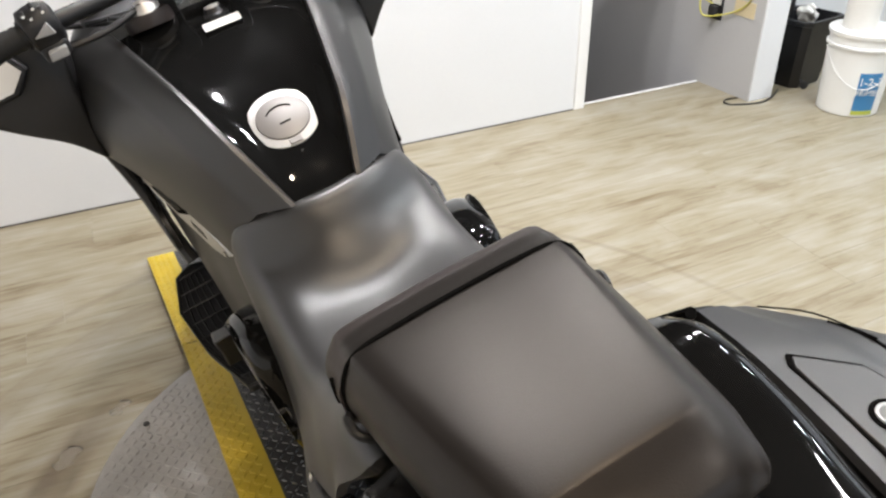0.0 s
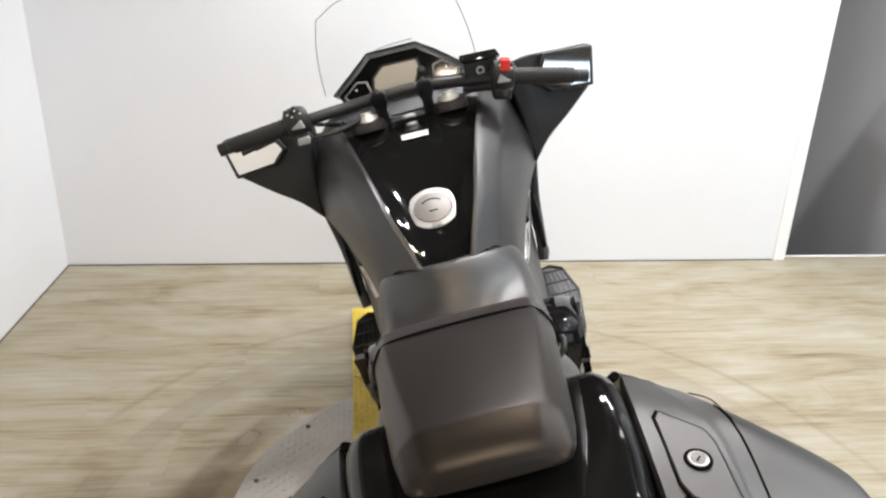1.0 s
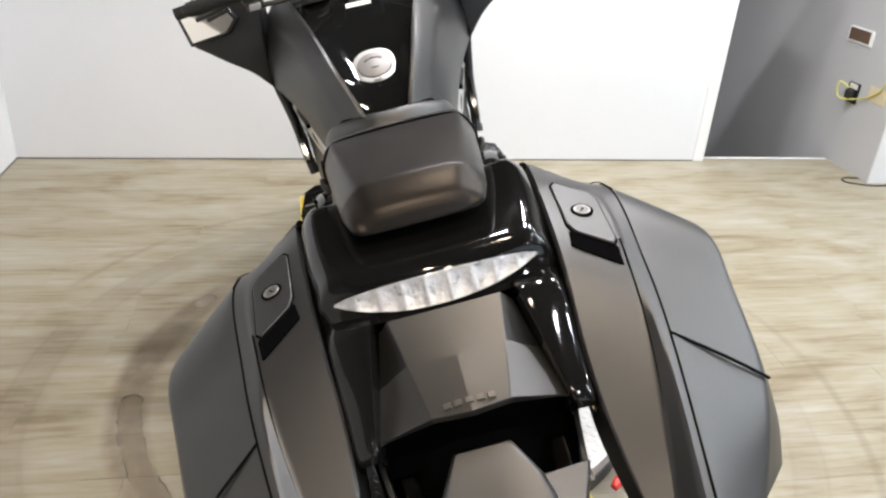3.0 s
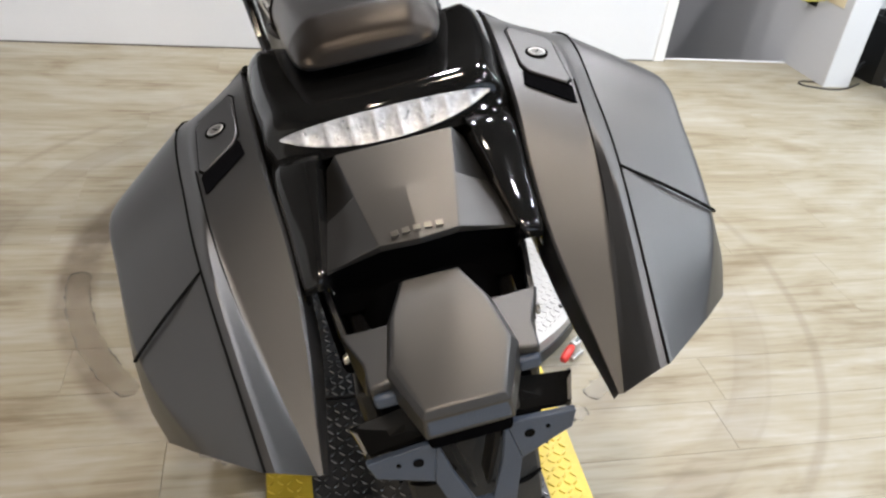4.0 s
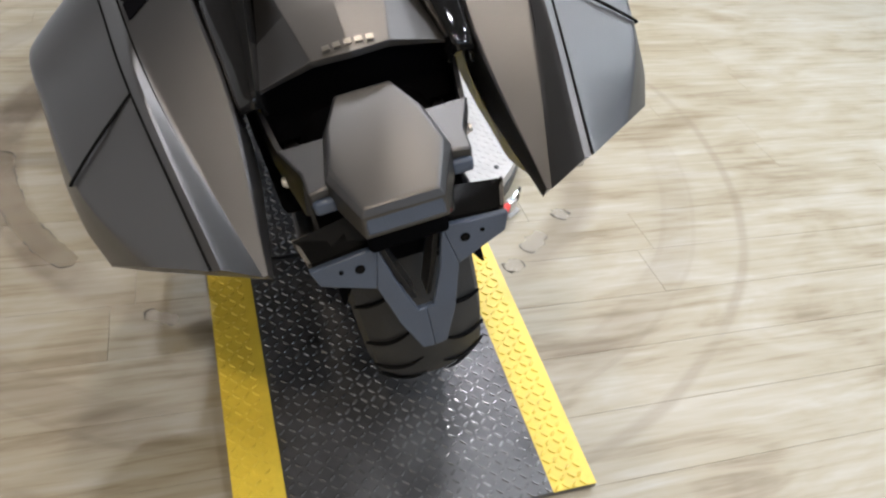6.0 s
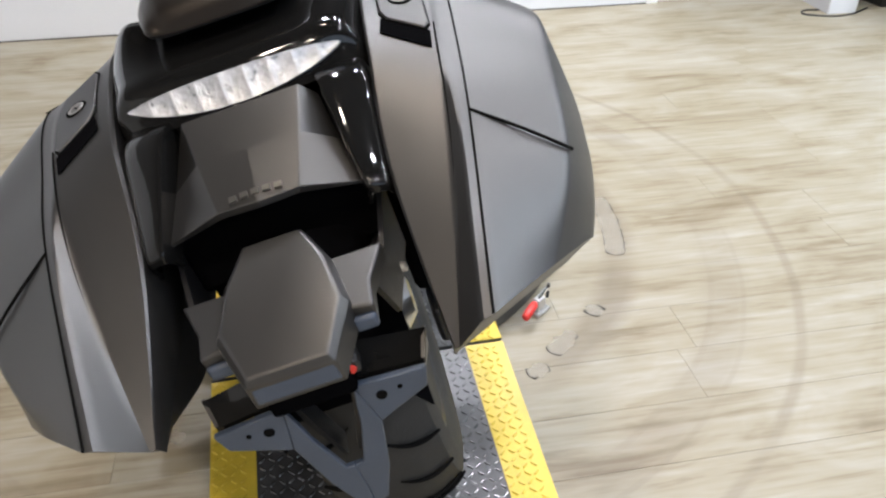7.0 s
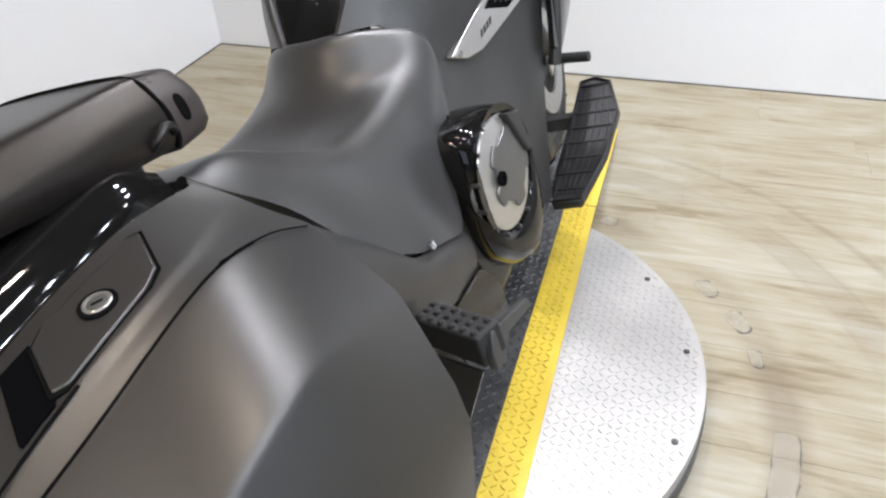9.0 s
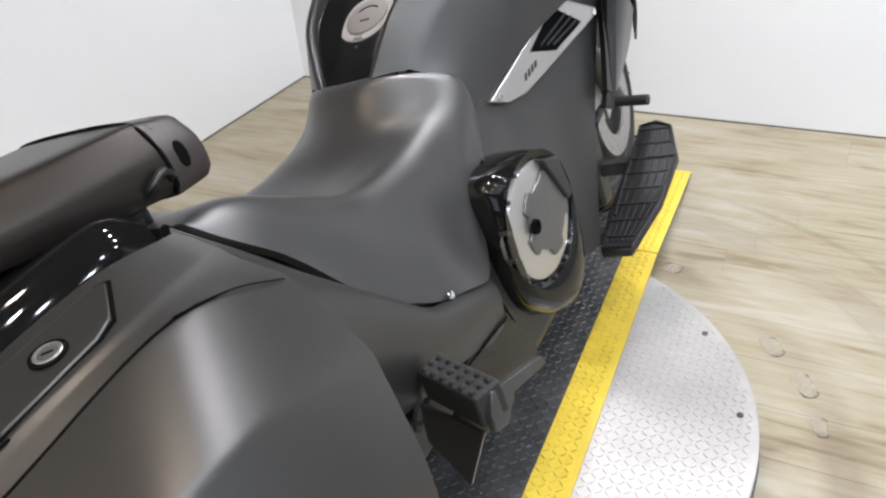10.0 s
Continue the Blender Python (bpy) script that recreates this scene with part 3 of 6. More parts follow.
def seat():
    st = []
    for y, zc, xe, ze, xs, zs, xb, zb in ((0.90, 0.748, 0.11, 0.757, 0.122, 0.757, 0.13, 0.752),
                                          (0.97, 0.728, 0.115, 0.752, 0.135, 0.735, 0.158, 0.680),
                                          (1.06, 0.675, 0.122, 0.705, 0.152, 0.668, 0.176, 0.560),
                                          (1.15, 0.630, 0.130, 0.660, 0.158, 0.605, 0.188, 0.490),
                                          (1.23, 0.614, 0.134, 0.648, 0.165, 0.555, 0.198, 0.455),
                                          (1.31, 0.632, 0.136, 0.650, 0.165, 0.520, 0.190, 0.430)):
        zc = zc + 0.45 * (ze - zc)
        st.append([(0, y, zc), (xe * 0.5, y, zc * 0.6 + ze * 0.4 + 0.0005), (xe * 0.90, y, ze - 0.001), (xe + 0.35 * (xs - xe), y, ze + 0.18 * (zs - ze)), (xs, y, zs), (xs * 0.45 + xb * 0.55, y, zs * 0.45 + zb * 0.55), (xb, y, zb)])
    # the upright lip against the tank, its corners further ahead than its middle
    st.append([(0, 1.362, 0.690), (0.06, 1.370, 0.684), (0.118, 1.400, 0.668), (0.138, 1.410, 0.660), (0.157, 1.405, 0.615), (0.163, 1.390, 0.565), (0.170, 1.375, 0.500)])
    st.append([(0, 1.392, 0.738), (0.06, 1.402, 0.736), (0.115, 1.452, 0.716), (0.138, 1.482, 0.696), (0.152, 1.478, 0.660), (0.157, 1.460, 0.615), (0.162, 1.440, 0.570)])
    st.append([(0, 1.408, 0.739), (0.06, 1.419, 0.737), (0.115, 1.470, 0.715), (0.140, 1.498, 0.692), (0.153, 1.492, 0.655), (0.158, 1.472, 0.605), (0.162, 1.450, 0.560)])
    ob = part("seat", patch([mirrored(h) for h in st], 5, 3, 0.012), seat_vinyl, bike, "low black vinyl rider seat with a raised front lip")
    for s in (-1, 1):
        line = [(s * (x + 0.0012), y, z + 0.001) for x, y, z in [h[4] for h in st[1:6]]]
        part("stitching", tube(line, 0.0011, 5, 6), stitch_red, ob, "faint red stitching")
    return ob


cap_vinyl = material("cap_vinyl", (0.030, 0.023, 0.0215), 0.45, vary=0.12, bump=0.25, bump_scale=500)
stitch_red = material("stitch_red", (0.16, 0.035, 0.025), 0.7)
seat()


def pad():
    """The passenger seat: a thick cushion over a black base, hinged at its front corners."""
    sec = []
    for y, zt, wt, wm, zm, zb in ((0.652, 0.852, 0.058, 0.078, 0.846, 0.840), (0.662, 0.868, 0.062, 0.088, 0.853, 0.834), (0.692, 0.886, 0.064, 0.096, 0.859, 0.828), (0.715, 0.889, 0.068, 0.100, 0.860, 0.823),
                                  (0.82, 0.885, 0.086, 0.112, 0.855, 0.808), (0.91, 0.881, 0.098, 0.121, 0.849, 0.798), (0.940, 0.876, 0.100, 0.125, 0.846, 0.795), (0.964, 0.870, 0.100, 0.124, 0.842, 0.795), (0.974, 0.860, 0.096, 0.120, 0.836, 0.797), (0.978, 0.848, 0.088, 0.112, 0.828, 0.802)):
        half = [(0, zt + 0.001), (wt * 0.6, zt), (wt, zt - 0.002), (wt + 0.45 * (wm - wt), zt - 0.010), (wm, zm), (wm + 0.003, 0.5 * (zm + zb)), (wm - 0.008, zb), (wm * 0.5, zb - 0.002), (0, zb - 0.002)]
        pts = [(x, y, z) for x, z in half] + [(-x, y, z) for x, z in half[-2:0:-1]]
        sec.append(ring(pts, 2))
    ob = part("passenger_seat", loft(sec, n=4), shaded_vinyl, bike, "thick black vinyl passenger seat pad")
    cap = [[((q[0]) * 1.012, q[1] + 0.0006, 0.835 + (q[2] - 0.835) * 1.03) for q in r] for r in sec[-4:]]
    part("front_cap", loft([[(q[0] * 1.012, 0.921, 0.835 + (q[2] - 0.835) * 1.03) for q in sec[-4]]] + cap[1:], n=4), cap_vinyl, ob, "brown-black padded front end of the seat")
    for s in (-1, 1):
        part("bolt_hole", turned([(0.010, -0.004), (0.010, 0.0015), (0.006, 0.002)], 14, m=pose(s * 0.1285, 0.940, 0.832, 0, 84 * s, 0) @ Matrix.Diagonal((1.5, 0.7, 1, 1))), groove_black, ob)
    base = []
    for y, w, z in ((0.70, 0.060, 0.822), (0.8, 0.085, 0.806), (0.95, 0.105, 0.790)):
        base.append([(-w, y, z), (w, y, z), (w, y, z + 0.02), (-w, y, z + 0.02)])
    part("base", loft(base, n=3), black_plastic, ob, bevel=0.004)
    part("welt", tube(mirrored([(0, 0.920, 0.882), (0.06, 0.920, 0.881), (0.1, 0.920, 0.876), (0.118, 0.920, 0.858), (0.1245, 0.920, 0.835), (0.1245, 0.920, 0.815), (0.117, 0.92, 0.798)]), 0.0026, 6, 5), groove_black, ob, "black seam welt")
    for s in (-1, 1):
        part("hinge", tube([(s * 0.118, 0.918, 0.812), (s * 0.129, 0.916, 0.820), (s * 0.132, 0.903, 0.828), (s * 0.129, 0.890, 0.820), (s * 0.118, 0.886, 0.812)], 0.0045, 8, 4), black_plastic, ob, "black hinge loop")
    part("stay", block(-0.05, 0.05, 0.74, 0.93, 0.745, 0.79), black_plastic, ob, bevel=0.008)
    return ob


pad()


def tail():
    half_rows = [[(0, 0.875, 0.780), (0.09, 0.875, 0.785), (0.130, 0.860, 0.796), (0.155, 0.842, 0.804), (0.175, 0.832, 0.782), (0.183, 0.83, 0.73)],
                 [(0, 0.82, 0.806), (0.09, 0.82, 0.812), (0.130, 0.808, 0.823), (0.153, 0.797, 0.826), (0.174, 0.79, 0.800), (0.182, 0.79, 0.73)],
                 [(0, 0.72, 0.812), (0.09, 0.72, 0.814), (0.128, 0.715, 0.819), (0.150, 0.71, 0.817), (0.169, 0.705, 0.790), (0.176, 0.705, 0.72)],
                 [(0, 0.64, 0.810), (0.08, 0.642, 0.811), (0.122, 0.645, 0.811), (0.144, 0.645, 0.805), (0.162, 0.645, 0.776), (0.168, 0.645, 0.70)],
                 [(0, 0.598, 0.804), (0.08, 0.602, 0.804), (0.120, 0.604, 0.803), (0.143, 0.605, 0.794), (0.158, 0.605, 0.765), (0.163, 0.605, 0.69)],
                 [(0, 0.581, 0.777), (0.08, 0.586, 0.777), (0.120, 0.592, 0.777), (0.142, 0.595, 0.772), (0.157, 0.598, 0.752), (0.161, 0.600, 0.69)],
                 [(0, 0.560, 0.760), (0.08, 0.564, 0.758), (0.120, 0.576, 0.756), (0.141, 0.583, 0.753), (0.156, 0.588, 0.740), (0.160, 0.592, 0.68)]]
    ob = part("tail_cowl", patch([mirrored(h) for h in half_rows], 4, 4, 0.004), gloss_black, bike, "gloss black tail cowl with sharp lamp reflections")
    for s in (-1, 1):
        rows = [[(0.088, 0.585, 0.725), (0.090, 0.578, 0.757), (0.096, 0.577, 0.764), (0.140, 0.585, 0.762), (0.155, 0.589, 0.748), (0.160, 0.592, 0.69)],
                [(0.092, 0.545, 0.715), (0.094, 0.540, 0.757), (0.100, 0.539, 0.766), (0.138, 0.542, 0.759), (0.154, 0.546, 0.744), (0.158, 0.55, 0.68)],
                [(0.102, 0.475, 0.685), (0.104, 0.467, 0.723), (0.109, 0.465, 0.732), (0.134, 0.468, 0.724), (0.146, 0.472, 0.711), (0.150, 0.48, 0.66)],
                [(0.110, 0.425, 0.662), (0.112, 0.417, 0.692), (0.116, 0.412, 0.699), (0.133, 0.413, 0.693), (0.141, 0.417, 0.684), (0.143, 0.43, 0.65)],
                [(0.114, 0.43, 0.655), (0.116, 0.412, 0.675), (0.119, 0.407, 0.680), (0.131, 0.408, 0.678), (0.138, 0.412, 0.672), (0.140, 0.43, 0.65)]]
        part("tail_fin", patch(rows, 4, 3, 0.004, s), gloss_black, ob, "gloss black fin beside the centre panel")
    rows = []
    for xo, yo, zo, xi, yi, zi, bow in ((0.088, 0.565, 0.742, 0.072, 0.548, 0.768, 0.003), (0.100, 0.492, 0.713, 0.060, 0.485, 0.741, 0.005), (0.111, 0.424, 0.690, 0.046, 0.420, 0.711, 0.009), (0.111, 0.430, 0.683, 0.045, 0.421, 0.702, 0.009)):
        rows.append(mirrored([(0, yi - bow, zi + bow * 0.4), (xi, yi, zi), (xi, yi, zi), (xo, yo, zo)]))
    panel = part("centre_panel", patch(rows, 1, 1, 0.005), matte_body, ob, "matte bronze-grey faceted panel", bevel=0.0012, sharp=11)
    panel.modifiers["edge"].angle_limit = radians(11)
    for k in range(5):
        x = (k - 2) * 0.0128
        m = frame3((x, 0.4235, 0.7165 + 0.0046 * (1 - (x / 0.046) ** 2)), (1, 0, -0.18 * x / 0.046), (0, 0.063, 0.031))
        part("badge_bar", block(-0.0042, 0.0042, -0.0034, 0.0034, -0.005, 0.0008, m), badge_silver, panel)
    for s in (-1, 1):
        # added blocks: the deep shade under the tail as near-black fill
        part("shade_fill", block(*sorted((s * 0.112, s * 0.150)), 0.56, 0.92, 0.40, 0.62), shade_black, ob, bevel=0.012)
    part("undertail_shade", block(-0.128, 0.128, 0.47, 0.9, 0.58, 0.695), shade_black, ob, bevel=0.01)
    return ob


badge_silver = material("badge_silver", (0.20, 0.192, 0.18), 0.35, 0.8)
# near-black for hollows: their shade is put into the colour
shade_black = material("shade_black", (0.003, 0.003, 0.0035), 0.75)
# sheen off, so painted hollows and joint lines stay dark
shade_black.node_tree.nodes["Principled BSDF"].inputs["Specular IOR Level"].default_value = 0.0
groove_black.node_tree.nodes["Principled BSDF"].inputs["Specular IOR Level"].default_value = 0.0
tail_cowl = tail()


def tail_lamp():
    """A clear lens band with ribs over a row of scooped bright cells."""
    up, out = Vector((0, 0.45, 0.9)).normalized(), Vector((0, -0.9, 0.45)).normalized()
    centre = lambda u: Vector((0.134 * u, 0.575 + 0.016 * u * u, 0.7795 + 0.004 * u * u))
    height = lambda u: 0.0205 * max(0.0, 1 - abs(u) ** 2.1) ** 0.8 + 0.0005
    sec, back = [], []
    for k in range(91):
        u = -1 + 2 * k / 90
        c, h = centre(u), height(u)
        ribbed = 0.0010 * math.cos(k * math.pi / 2.5)
        sec.append([c + up * h * a + out * ((0.009 + ribbed) * b) for a, b in ((1, -1), (0.95, 0.4), (0.6, 0.9), (0, 1.05), (-0.6, 0.9), (-0.95, 0.4), (-1, -1))])
        scoop = 0.0035 * abs(math.cos(4.5 * math.pi * u)) ** 0.6
        back.append([c + up * h * 0.92 * a + out * b for a, b in ((1, 0.004), (0.6, 0.005 - 0.6 * scoop), (0, 0.005 - scoop), (-0.6, 0.005 - 0.7 * scoop), (-1, 0.004), (-1, -0.010), (1, -0.010))])
    ob = part("tail_lamp", loft(sec), lens_clear, tail_cowl, "clear ribbed tail lamp lens", smooth=True)
    ob.visible_shadow = False
    part("reflector", loft(back), lamp_white, ob, "silvered reflector cells", sharp=50)
    for k in range(8):
        u = (k - 3.5) * 2 / 9
        c, h = centre(u), height(u) * 0.9
        part("cell_wall", loft([[c + up * a + out * b + Vector((e, 0, 0)) for a, b in ((h, 0.0), (h, 0.0068), (-h, 0.0068), (-h, 0.0))] for e in (-0.0009, 0.0009)]), cell_white, ob)


cell_white = material("cell_white", (0.45, 0.45, 0.47), 0.35, vary=0.05)
lamp_white = material("lamp_silver", (0.50, 0.51, 0.53), 0.30, 0.5, vary=0.35, scale=90, bump=0.9, bump_scale=160)
tail_lamp()


def shell(loops, bm=None):
    """A closed body through rings of equal length, flat at both ends."""
    bm = bm or bmesh.new()
    skin(bm, loops, True, True)
    return bm


def rear_fender():
    """A flat six-sided hump over the tyre with a lower shoulder on each side."""
    half = [(0.033, 0.392, 0.6775), (0.053, 0.345, 0.669), (0.063, 0.285, 0.6585), (0.040, 0.229, 0.6415)]
    top = half + [(-x, y, z) for x, y, z in half[::-1]]
    c = Vector((0, 0.318, 0))

    def grown(f, drop, back=0.0):
        return [((x * f), c.y + (y - c.y) * (1 + (f - 1) * 0.35) + back, z - drop) for x, y, z in top]

    ob = part("rear_fender", shell([grown(0.93, -0.0008), grown(1.0, 0.0008), grown(1.10, 0.010), grown(1.14, 0.040, 0.004)]), matte_body, bike, "matte grey angular rear fender", bevel=0.002, sharp=20)
    ob.modifiers["edge"].angle_limit = radians(18)
    part("end_face", shell([[(s * x, y, z) for s, x, y, z in ((-1, 0.043, 0.2262, z0 ), (1, 0.043, 0.2262, z0), (1, 0.044, 0.246, z0), (-1, 0.044, 0.246, z0))] for z0 in (0.606, 0.634)]), daylit_plastic, ob, "grey plastic rear edge, blue daylight put into its colour", bevel=0.003)
    # fills the dark hollow below the hump with painted shade
    part("under_fill", block(-0.046, 0.046, 0.248, 0.40, 0.560, 0.632), shade_black, ob, bevel=0.006)
    for s in (-1, 1):
        o = [(0.112, 0.361, 0.650), (0.050, 0.352, 0.656), (0.055, 0.282, 0.643), (0.090, 0.277, 0.641), (0.092, 0.309, 0.646)]
        low = [(x * 0.99, y + 0.003, z - 0.026) for x, y, z in o]
        part("shoulder", shell([[(s * x, y, z) for x, y, z in ring] for ring in (o, low)]), matte_body, ob, "matte grey shoulder of the fender", bevel=0.003)
        part("shoulder_end", block(*sorted((s * 0.064, s * 0.089)), 0.2735, 0.283, 0.612, 0.630), daylit_plastic, ob, bevel=0.004)
        part("web", shell([[(s * x, y, z) for x, y, z in ((0.094, 0.330, 0.62), (0.112, 0.375, 0.635), (0.128, 0.47, 0.66), (0.128, 0.47, 0.56), (0.104, 0.36, 0.55))], [(s * x, y, z) for x, y, z in ((0.088, 0.330, 0.62), (0.106, 0.375, 0.635), (0.122, 0.47, 0.66), (0.122, 0.47, 0.56), (0.098, 0.36, 0.55))]]), black_plastic, ob)
        part("stay", tube([(s * 0.085, 0.37, 0.60), (s * 0.10, 0.5, 0.56), (s * 0.105, 0.62, 0.5)], 0.010, 8, 3), black_plastic, ob)
        for k, (y, z) in enumerate(((0.405, 0.575), (0.430, 0.555))):
            part("bolt", turned([(0.006, 0), (0.006, 0.004), (0.003, 0.005)], 10, m=pose(s * 0.117, y, z, 0, 90 * s, 0)), satin_metal, ob)
    # wheel guard, in the same shade colour as the hollow round it
    part("inner_guard", patch([[(-0.098, 0.66 + 0.34 * math.cos(a), 0.27 + 0.345 * math.sin(a)), (-0.06, 0.66 + 0.35 * math.cos(a), 0.32 + 0.355 * math.sin(a)), (0.06, 0.66 + 0.35 * math.cos(a), 0.32 + 0.355 * math.sin(a)), (0.098, 0.66 + 0.34 * math.cos(a), 0.27 + 0.345 * math.sin(a))] for a in (1.9, 2.2, 2.5, 2.75)], 3, 3, 0.004), shade_black, ob)
    return ob


rear_fender()


def plate_bracket():
    """The bare V-shaped number plate carrier with two holed ears, shelves behind them and deep inner walls."""
    m = frame3((0, 0.274, 0), (1, 0, 0), (0, -0.02, 1))
    bm = bmesh.new()
    for s in (-1, 1):
        ear = [(0.038, 0.560), (0.116, 0.553), (0.110, 0.527), (0.050, 0.497)]
        arm = [(0.038, 0.560), (0.050, 0.497), (0.035, 0.424), (0.016, 0.368), (0, 0.366), (0, 0.441), (0.010, 0.441), (0.027, 0.500)]
        for o in (ear, arm):
            prism([(s * x, y) for x, y in (o if s > 0 else o[::-1])], -0.004, 0.004, bm, m)
    ob = part("plate_bracket", bm, daylit_plastic, bike, "grey plastic number plate carrier, bare, with two ears, tinted as daylit", bevel=0.0015)
    for s in (-1, 1):
        part("shelf", shell([[(s * x, y, z - d) for x, y, z in ((0.040, 0.300, 0.585), (0.126, 0.304, 0.566), (0.1155, 0.276, 0.549), (0.040, 0.278, 0.556))] for d in (0, 0.006)]), gloss_black, ob, "glossy black shelf behind the ear")
        part("shelf_side", shell([[(s * (x + d), y, z) for x, y, z in ((0.126, 0.306, 0.567), (0.1165, 0.277, 0.551), (0.111, 0.277, 0.528), (0.122, 0.310, 0.535))] for d in (0, -0.004)]), matte_body, ob)
        part("inner_wall", shell([[(s * x, y + d, z) for x, y, z in ((0.040, 0.280, 0.556), (0.028, 0.280, 0.500), (0.011, 0.280, 0.443), (0.006, 0.280, 0.443), (0.022, 0.280, 0.502), (0.034, 0.280, 0.556))] for d in (0, 0.030)]), black_plastic, ob)
        part("hole", turned([(0.0060, 0), (0.0060, 0.0012), (0.004, 0.0012)], 14, m=pose(s * 0.0620, 0.2592, 0.536, 90, 0, 0)), groove_black, ob)
        part("hole", turned([(0.0028, 0), (0.0028, 0.0012), (0.002, 0.0012)], 10, m=pose(s * 0.083, 0.2592, 0.5395, 90, 0, 0)), groove_black, ob)
    part("arm", shell([[(-0.034, 0.30, z), (0.034, 0.30, z), (0.034, 0.36, z + 0.01), (-0.034, 0.36, z + 0.01)] for z in (0.545, 0.61)]), black_plastic, ob, bevel=0.004)
    part("lamp_housing", block(0.036, 0.056, 0.255, 0.279, 0.580, 0.599), black_plastic, ob, bevel=0.003)
    part("reflector", turned([(0.006, 0), (0.006, 0.003), (0.004, 0.004)], 12, m=pose(0.046, 0.2565, 0.588, 90, 0, 0)), red_plastic, ob, "small red reflector")


plate_bracket()


lock_metal = material("lock_metal", (0.36, 0.355, 0.345), 0.36, 0.8, vary=0.08)
cylinder_metal = material("cylinder_metal", (0.15, 0.148, 0.145), 0.42, 0.7, vary=0.15, scale=60)


def saddlebag(s):
    A = [(0.186, 0.845, 0.790), (0.174, 0.74, 0.798), (0.160, 0.58, 0.770), (0.143, 0.42, 0.693), (0.152, 0.226, 0.597)]
    G = [(0.225, 0.85, 0.765), (0.254, 0.715, 0.776), (0.238, 0.55, 0.750), (0.210, 0.40, 0.690), (0.157, 0.224, 0.598)]
    H = [(0.238, 0.855, 0.750), (0.264, 0.72, 0.772), (0.243, 0.53, 0.742), (0.226, 0.40, 0.707), (0.186, 0.205, 0.640)]
    S = [(0.270, 0.870, 0.720), (0.284, 0.735, 0.766), (0.268, 0.58, 0.742), (0.246, 0.44, 0.712), (0.198, 0.208, 0.640)]
    C = [(0.345, 0.855, 0.640), (0.380, 0.66, 0.713), (0.362, 0.53, 0.694), (0.330, 0.39, 0.652), (0.275, 0.287, 0.604)]
    E = [(0.406, 0.800, 0.545), (0.409, 0.65, 0.575), (0.390, 0.52, 0.578), (0.362, 0.42, 0.567), (0.340, 0.366, 0.560)]
    B = [(0.380, 0.790, 0.425), (0.383, 0.65, 0.435), (0.362, 0.52, 0.458), (0.328, 0.44, 0.500), (0.300, 0.362, 0.538)]
    D = [(0.20, 0.820, 0.430), (0.19, 0.68, 0.440), (0.185, 0.55, 0.450), (0.175, 0.44, 0.480), (0.165, 0.28, 0.560)]
    I = [(0.17, 0.840, 0.62), (0.165, 0.72, 0.64), (0.155, 0.58, 0.62), (0.142, 0.42, 0.60), (0.150, 0.235, 0.580)]
    mid = lambda P, Q, f, o=0.0: [(p[0] * (1 - f) + q[0] * f + o * 0.75, p[1] * (1 - f) + q[1] * f, p[2] * (1 - f) + q[2] * f + o) for p, q in zip(P, Q)]
    rails = [mid(A, I, 0.15), mid(A, I, 0.04), mid(A, G, 0.05), mid(A, G, 0.10), mid(A, G, 0.5), mid(A, G, 0.92), mid(A, G, 0.97), mid(G, H, 0.10), mid(G, H, 0.25), mid(G, H, 0.75), mid(G, H, 0.90), mid(H, S, 0.1), mid(H, S, 0.3), mid(H, S, 0.7), mid(H, S, 0.9), mid(S, C, 0.03, 0.0005), mid(S, C, 0.08, 0.0008), mid(S, C, 0.35, 0.0018), mid(S, C, 0.75, 0.0024), mid(S, C, 0.93, 0.0020), mid(S, C, 0.98, 0.0014),
             mid(C, E, 0.02, 0.0012), mid(C, E, 0.06, 0.0014), mid(C, E, 0.3, 0.002), mid(C, E, 0.8, 0.0015), mid(E, B, 0.1), mid(E, B, 0.5, 0.002), B, D, mid(D, I, 0.9), I]
    sec = [[(s * r[k][0], r[k][1], r[k][2]) for r in rails] for k in range(5)]
    bag = part("saddlebag", loft(sec, n=8), matte_body, bike, "matte bronze-grey hard saddlebag", sharp=34)
    gap = [(s * (p[0] - 0.001), p[1], p[2] + 0.0008) for p in spline(S, 6)[4:]]
    part("lid_gap", tube(gap, 0.0014, 6, 1), groove_black, bag, "dark lid joint")
    part("groove", tube([(s * (p[0] + 0.0015), p[1], p[2] + 0.0006) for p in spline(G, 6)[10:23]], 0.0012, 6, 1), groove_black, bag)
    cross = [(0.247, 0.452, 0.716), (0.296, 0.421, 0.688), (0.335, 0.400, 0.6605), (0.3390, 0.4040, 0.6540)]
    part("lid_gap", tube([(s * x, y, z) for x, y, z in cross], 0.0019, 6, 5), groove_black, bag, "dark lid joint")
    # front edge of the raised lid
    front = [(0.284, 0.735, 0.769), (0.283, 0.80, 0.752), (0.276, 0.86, 0.722)]
    part("lid_edge", tube([(s * x, y, z) for x, y, z in front], 0.0009, 6, 4), groove_black, bag)
    # latch panel with the key lock, and under it the finger pocket's painted shade
    fine_a, fine_g = spline(A, 40), spline(G, 40)

    def on_top(x, y):
        """The point of the bag's inner top face over x, y."""
        best = None
        for p, g in zip(fine_a, fine_g):
            f = (x - p[0]) / (g[0] - p[0])
            e = abs(p[1] + f * (g[1] - p[1]) - y)
            if best is None or e < best[0]:
                best = (e, p[2] + f * (g[2] - p[2]))
        return Vector((s * x, y, best[1]))

